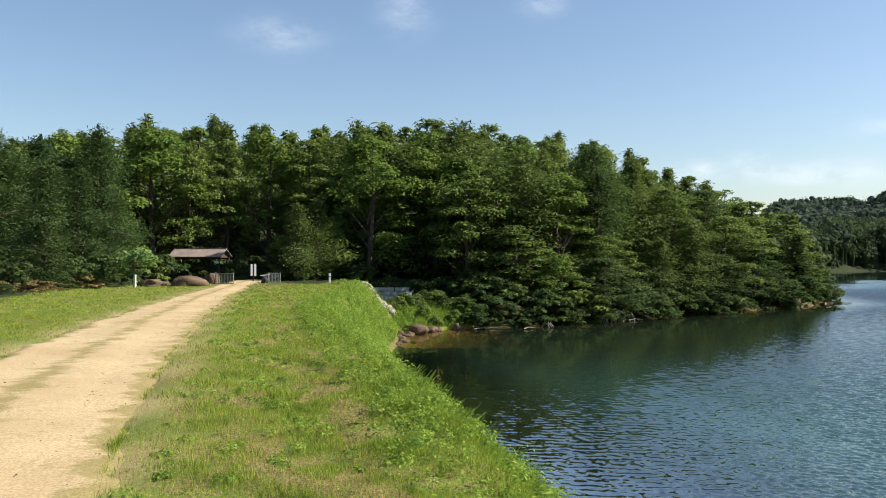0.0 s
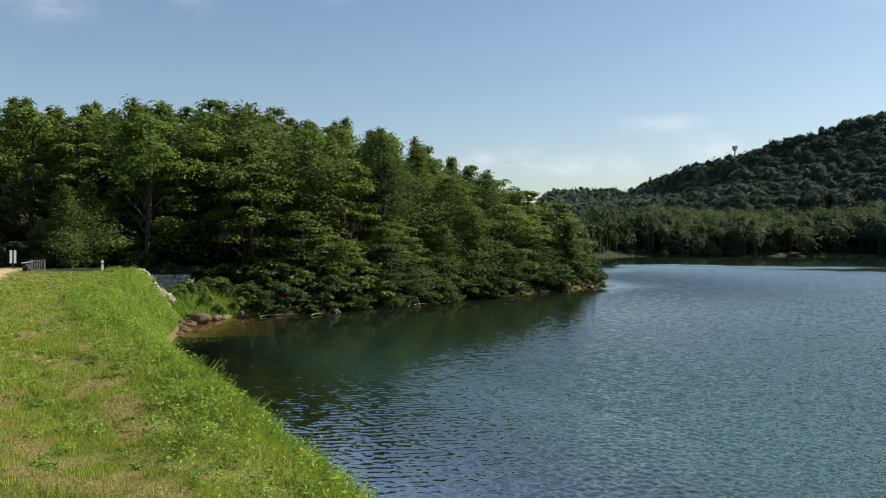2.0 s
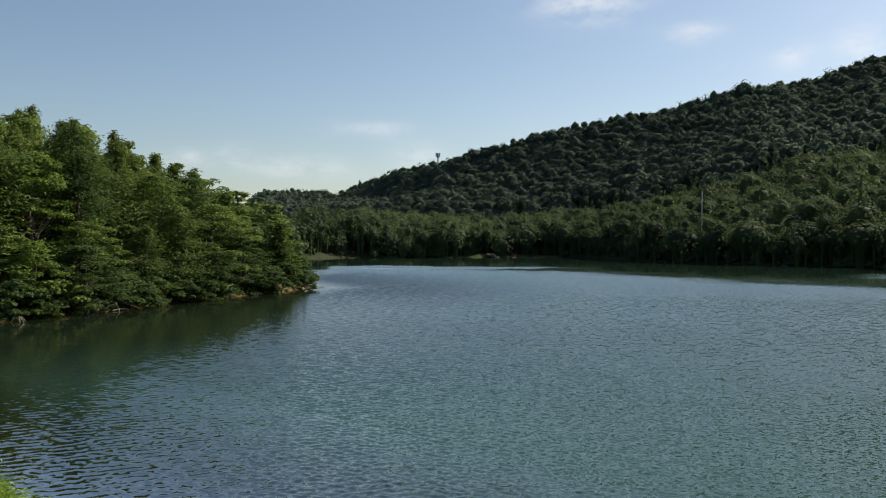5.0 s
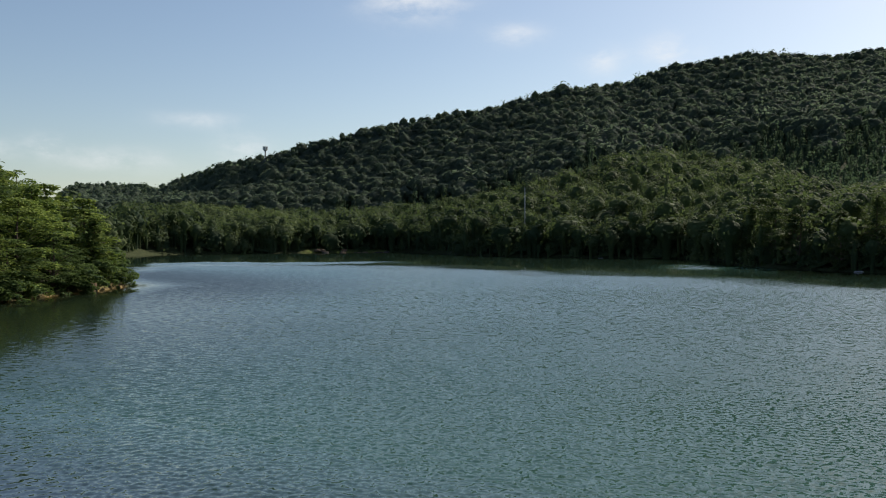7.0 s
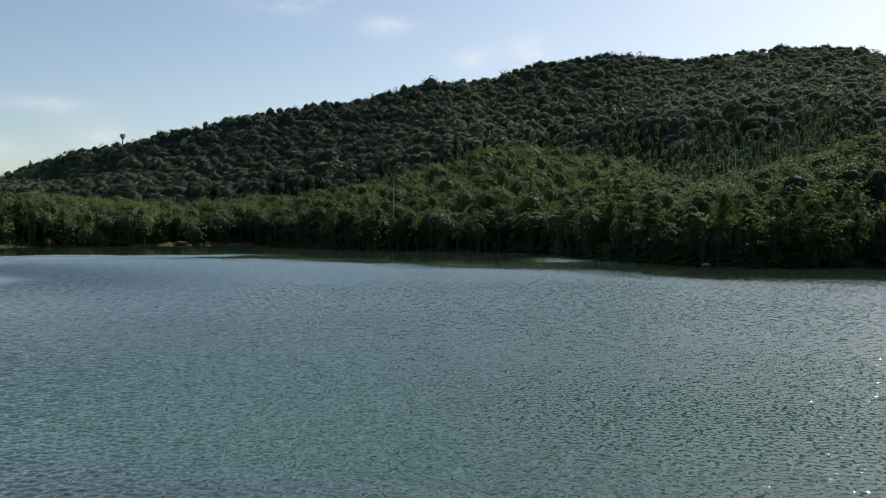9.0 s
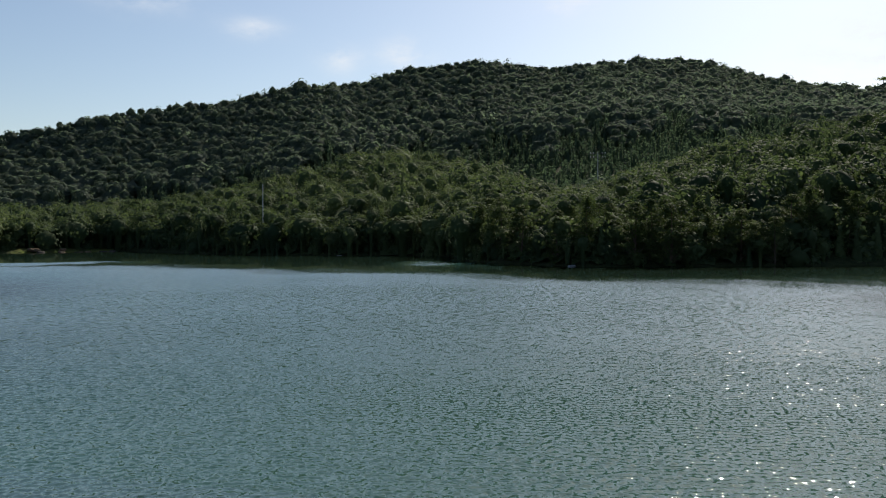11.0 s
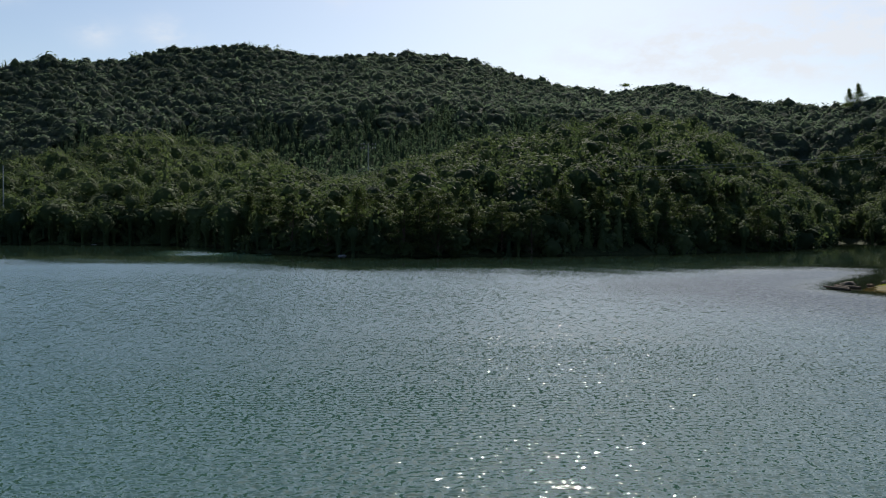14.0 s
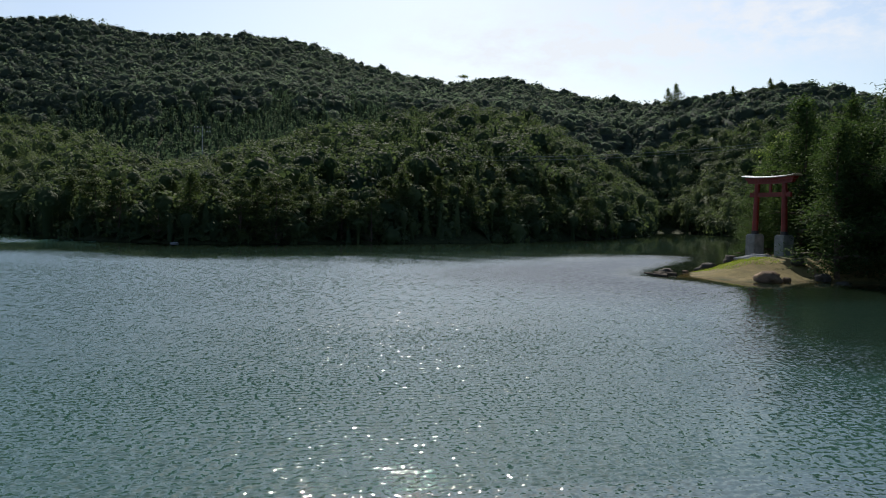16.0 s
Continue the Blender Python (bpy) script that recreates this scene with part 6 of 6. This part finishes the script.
def islet_things():
    for i in range(4):
        st = part("stone_step", box(0, 0, 0, 1.9, 0.42, 0.16, 0.03), GREY_STONE, None)
        tagged(st, "pale worn stone step leading up to the gate", "step", "steps to the gate")
        y = -34.2 - i * 0.42
        st.matrix_world = Matrix.Translation((58.4, y, max(0.98 + i * 0.13, gz(58.4, y) + 0.04))) @ pose(0, 0, 0, 0, 0, 12)
    for i, (a, d, sx, sy, sz, mat) in enumerate(((121.8, 59.0, 0.8, 0.65, 0.55, ROCK), (118.2, 69.5, 0.75, 0.5, 0.38, DARK_ROCK), (119.6, 72.0, 0.6, 0.5, 0.5, DARK_ROCK),
                                                 (123.5, 64.0, 0.45, 0.4, 0.36, DARK_ROCK), (117.6, 68.0, 0.3, 0.3, 0.2, DARK_ROCK), (116.8, 66.5, 0.25, 0.2, 0.15, ROCK),
                                                 (125.0, 61.5, 0.7, 0.5, 0.35, DARK_ROCK), (126.2, 60.5, 0.5, 0.5, 0.3, DARK_ROCK), (122.9, 60.3, 0.35, 0.3, 0.22, ROCK))):
        boulder(a, d, sx, sy, sz, 70 + i, "rounded rock on the islet's shore" if mat is ROCK else "dark shaded rock on the islet's shore", mat, "islet rocks")
    boulder(115.6, 67.5, 0.55, 0.45, 0.42, 85, "black rock breaking the water's surface", DARK_ROCK)
    rng = np.random.default_rng(4)
    for a, d, ln, turn in ((114.9, 61.5, 2.1, 25), (115.2, 62.6, 1.6, 12), (115.5, 63.5, 1.8, 40)):
        ob = new("floating_log", quads("floating_log", tube([(-ln / 2, 0, 0), (0, 0.06, 0.05), (ln / 2, -0.04, 0.1)], [0.11, 0.1, 0.05], 8), BARK))
        ob.matrix_world = Matrix.Translation(polar(a, d, 0.04)) @ pose(0, 0, 0, 0, 0, turn)
        tagged(ob, "half sunk log lying in the shallow water", "log", "logs by the islet")
    # a small hall among the pines
    t = tagged(new("shrine_hall"), "small dark wooden shrine hall under the pines", "shrine")
    part("floor_deck", box(0, 0, 0.45, 4.2, 3.4, 0.12, 0.01), DARK_WOOD, t)
    part("wall", box(0, 0.2, 1.6, 3.2, 2.4, 2.2, 0.02), grained("red_brown_boards", (0.12, 0.03, 0.02), (0.24, 0.07, 0.045), 3, 0.7), t)
    for x in (-1.9, -0.7, 0.7, 1.9):
        part("veranda_post", box(x, -1.5, 1.35, 0.14, 0.14, 2.7, 0.01), PALE_BARK, t)
        part("footing", box(x, -1.5, 0.1, 0.3, 0.3, 0.5, 0.02), CONCRETE, t)
    part("door", box(0, -1.03, 1.45, 1.2, 0.06, 1.8, 0.01), PALE_BARK, t)
    for s in (-1, 1):
        slab = box(0, 0, 0, 5.2, 2.9, 0.12, 0.02)
        slab.transform(pose(0, s * 1.2, 3.35, -s * 30, 0, 0))
        part("roof_pitch", slab, ROOF, t)
    part("ridge", box(0, 0, 4.1, 5.4, 0.3, 0.2, 0.03), DARK_WOOD, t)
    t.matrix_world = Matrix.Translation(on_ground(128.4, 76)) @ pose(0, 0, 0, 0, 0, -48)


islet_things()


def spit_rocks():
    rng = np.random.default_rng(6)
    for i in range(16):
        a = rng.uniform(48.6, 53.4)
        d = np.interp(a, [48.6, 50.6, 53.4], [227, 231, 234]) + rng.uniform(-1, 2)
        s = rng.uniform(0.4, 1.1)
        boulder(a, d, s, s * 0.8, s * 0.6, 100 + i, "grey rock on the low grassy spit", ROCK if i % 3 else DARK_ROCK, "rocks of the spit")
    for a, d in ((41.6, 217), (42.0, 217), (67.6, 172), (68.6, 170.5), (83.2, 109.6), (115.2, 262)):
        boulder(a, d, 0.5, 0.4, 0.16, a, "pale rock at the far waterline", GREY_STONE, "rocks of the far shore")


spit_rocks()


def mast():
    t = tagged(new("radio_mast"), "grey mast with a drum of aerials on the ridge", "mast")
    part("shaft", rod((0, 0, -12), (0, 0, 3.6), 0.45, 0.35), GREY_POLE, t)
    part("drum", rod((0, 0, 2.4), (0, 0, 4.8), 0.8, 1.15, 16), GREY_POLE, t)
    for i in range(6):
        a = i * math.pi / 3
        part("aerial", box(math.cos(a) * 1.2, math.sin(a) * 1.2, 4.0, 0.3, 0.3, 2.0, 0.03), WHITE, t)
    p = polar(45.25, 480, 4 + 480 * math.tan(radians(5.45)))
    t.matrix_world = Matrix.Translation(p)


mast()


def utility_pole(bearing, d, top_el, arms, label):
    top = 4 + d * math.tan(radians(top_el))
    p = on_ground(bearing, d)
    h = top - p.z
    t = tagged(new("utility_pole"), label, "utility pole")
    part("shaft", rod((0, 0, -0.5), (0, 0, h), 0.15, 0.10), GREY_POLE, t)
    for i in range(arms):
        z = h - 0.4 - i * 1.1
        arm = part("crossarm", box(0, 0, z, 4.6 - i * 0.6, 0.14, 0.16, 0.01), BLACKISH, t)
        for x in (-2.0, -1.2, 1.2, 2.0):
            part("insulator", rod((x, 0, z + 0.08), (x, 0, z + 0.4), 0.09, 0.06, 8), WHITE, arm)
    t.matrix_world = Matrix.Translation(p) @ pose(0, 0, 0, 0, 0, -bearing)
    return t


utility_pole(62.58, 192, 3.42, 0, "tall slender concrete pole rising from the shore woods")
utility_pole(84.9, 240, 5.5, 2, "concrete power pole with dark crossarms above the trees")


def cable(p, q, sag, name, label):
    pts = []
    for i in range(25):
        k = i / 24
        v = Vector(p).lerp(Vector(q), k)
        v.z -= sag * 4 * k * (1 - k)
        pts.append(tuple(v))
    return tagged(new(name, quads(name, tube(pts, [0.035] * 25, 5), GALV)), label, "cable", "power cables")


for dz in (0, 0.55):
    cable(polar(102.5, 146, 13.6 + dz), polar(122, 150, 16.4 + dz), 0.8, "power_cable", "thin grey power cable strung across the inlet")


def ridge_trees():
    """Trees that stand out over the ridge: an umbrella-shaped pine and a pair of firs."""
    rng = np.random.default_rng(18)
    t = tagged(new("umbrella_pine"), "lone umbrella-shaped pine standing above the ridge", "tree")
    C = rng.normal(size=(260, 3)) * [1.5, 1.5, 0.45] + [0, 0, 9.2]
    linked("crown", quads("crown", leaves(C, rng.normal(size=(260, 3)) * 0.5 + [0, 0, 1], rng.uniform(0.6, 1.1, 260), rng), PINE), t)
    linked("trunk", quads("trunk", tube([(0.3, 0, -6), (0, 0, 4), (0.2, 0, 9)], [0.3, 0.24, 0.15], 7), BARK), t)
    p = polar(101.95, 528, 4 + 528 * math.tan(radians(9.25)) - 9.2)
    t.matrix_world = Matrix.Translation(p)
    for a, h in ((115.4, 13), (115.9, 14.5), (40.0, 10), (119.4, 10), (121.6, 10)):
        d = column(MAIN, 1, a) - 2
        plant_tree(PINES[0], on_ground(a, float(d)), h / PINES[0][3], a * 9, "fir standing above the ridge line", "trees on the ridge", 1.0)


ridge_trees()
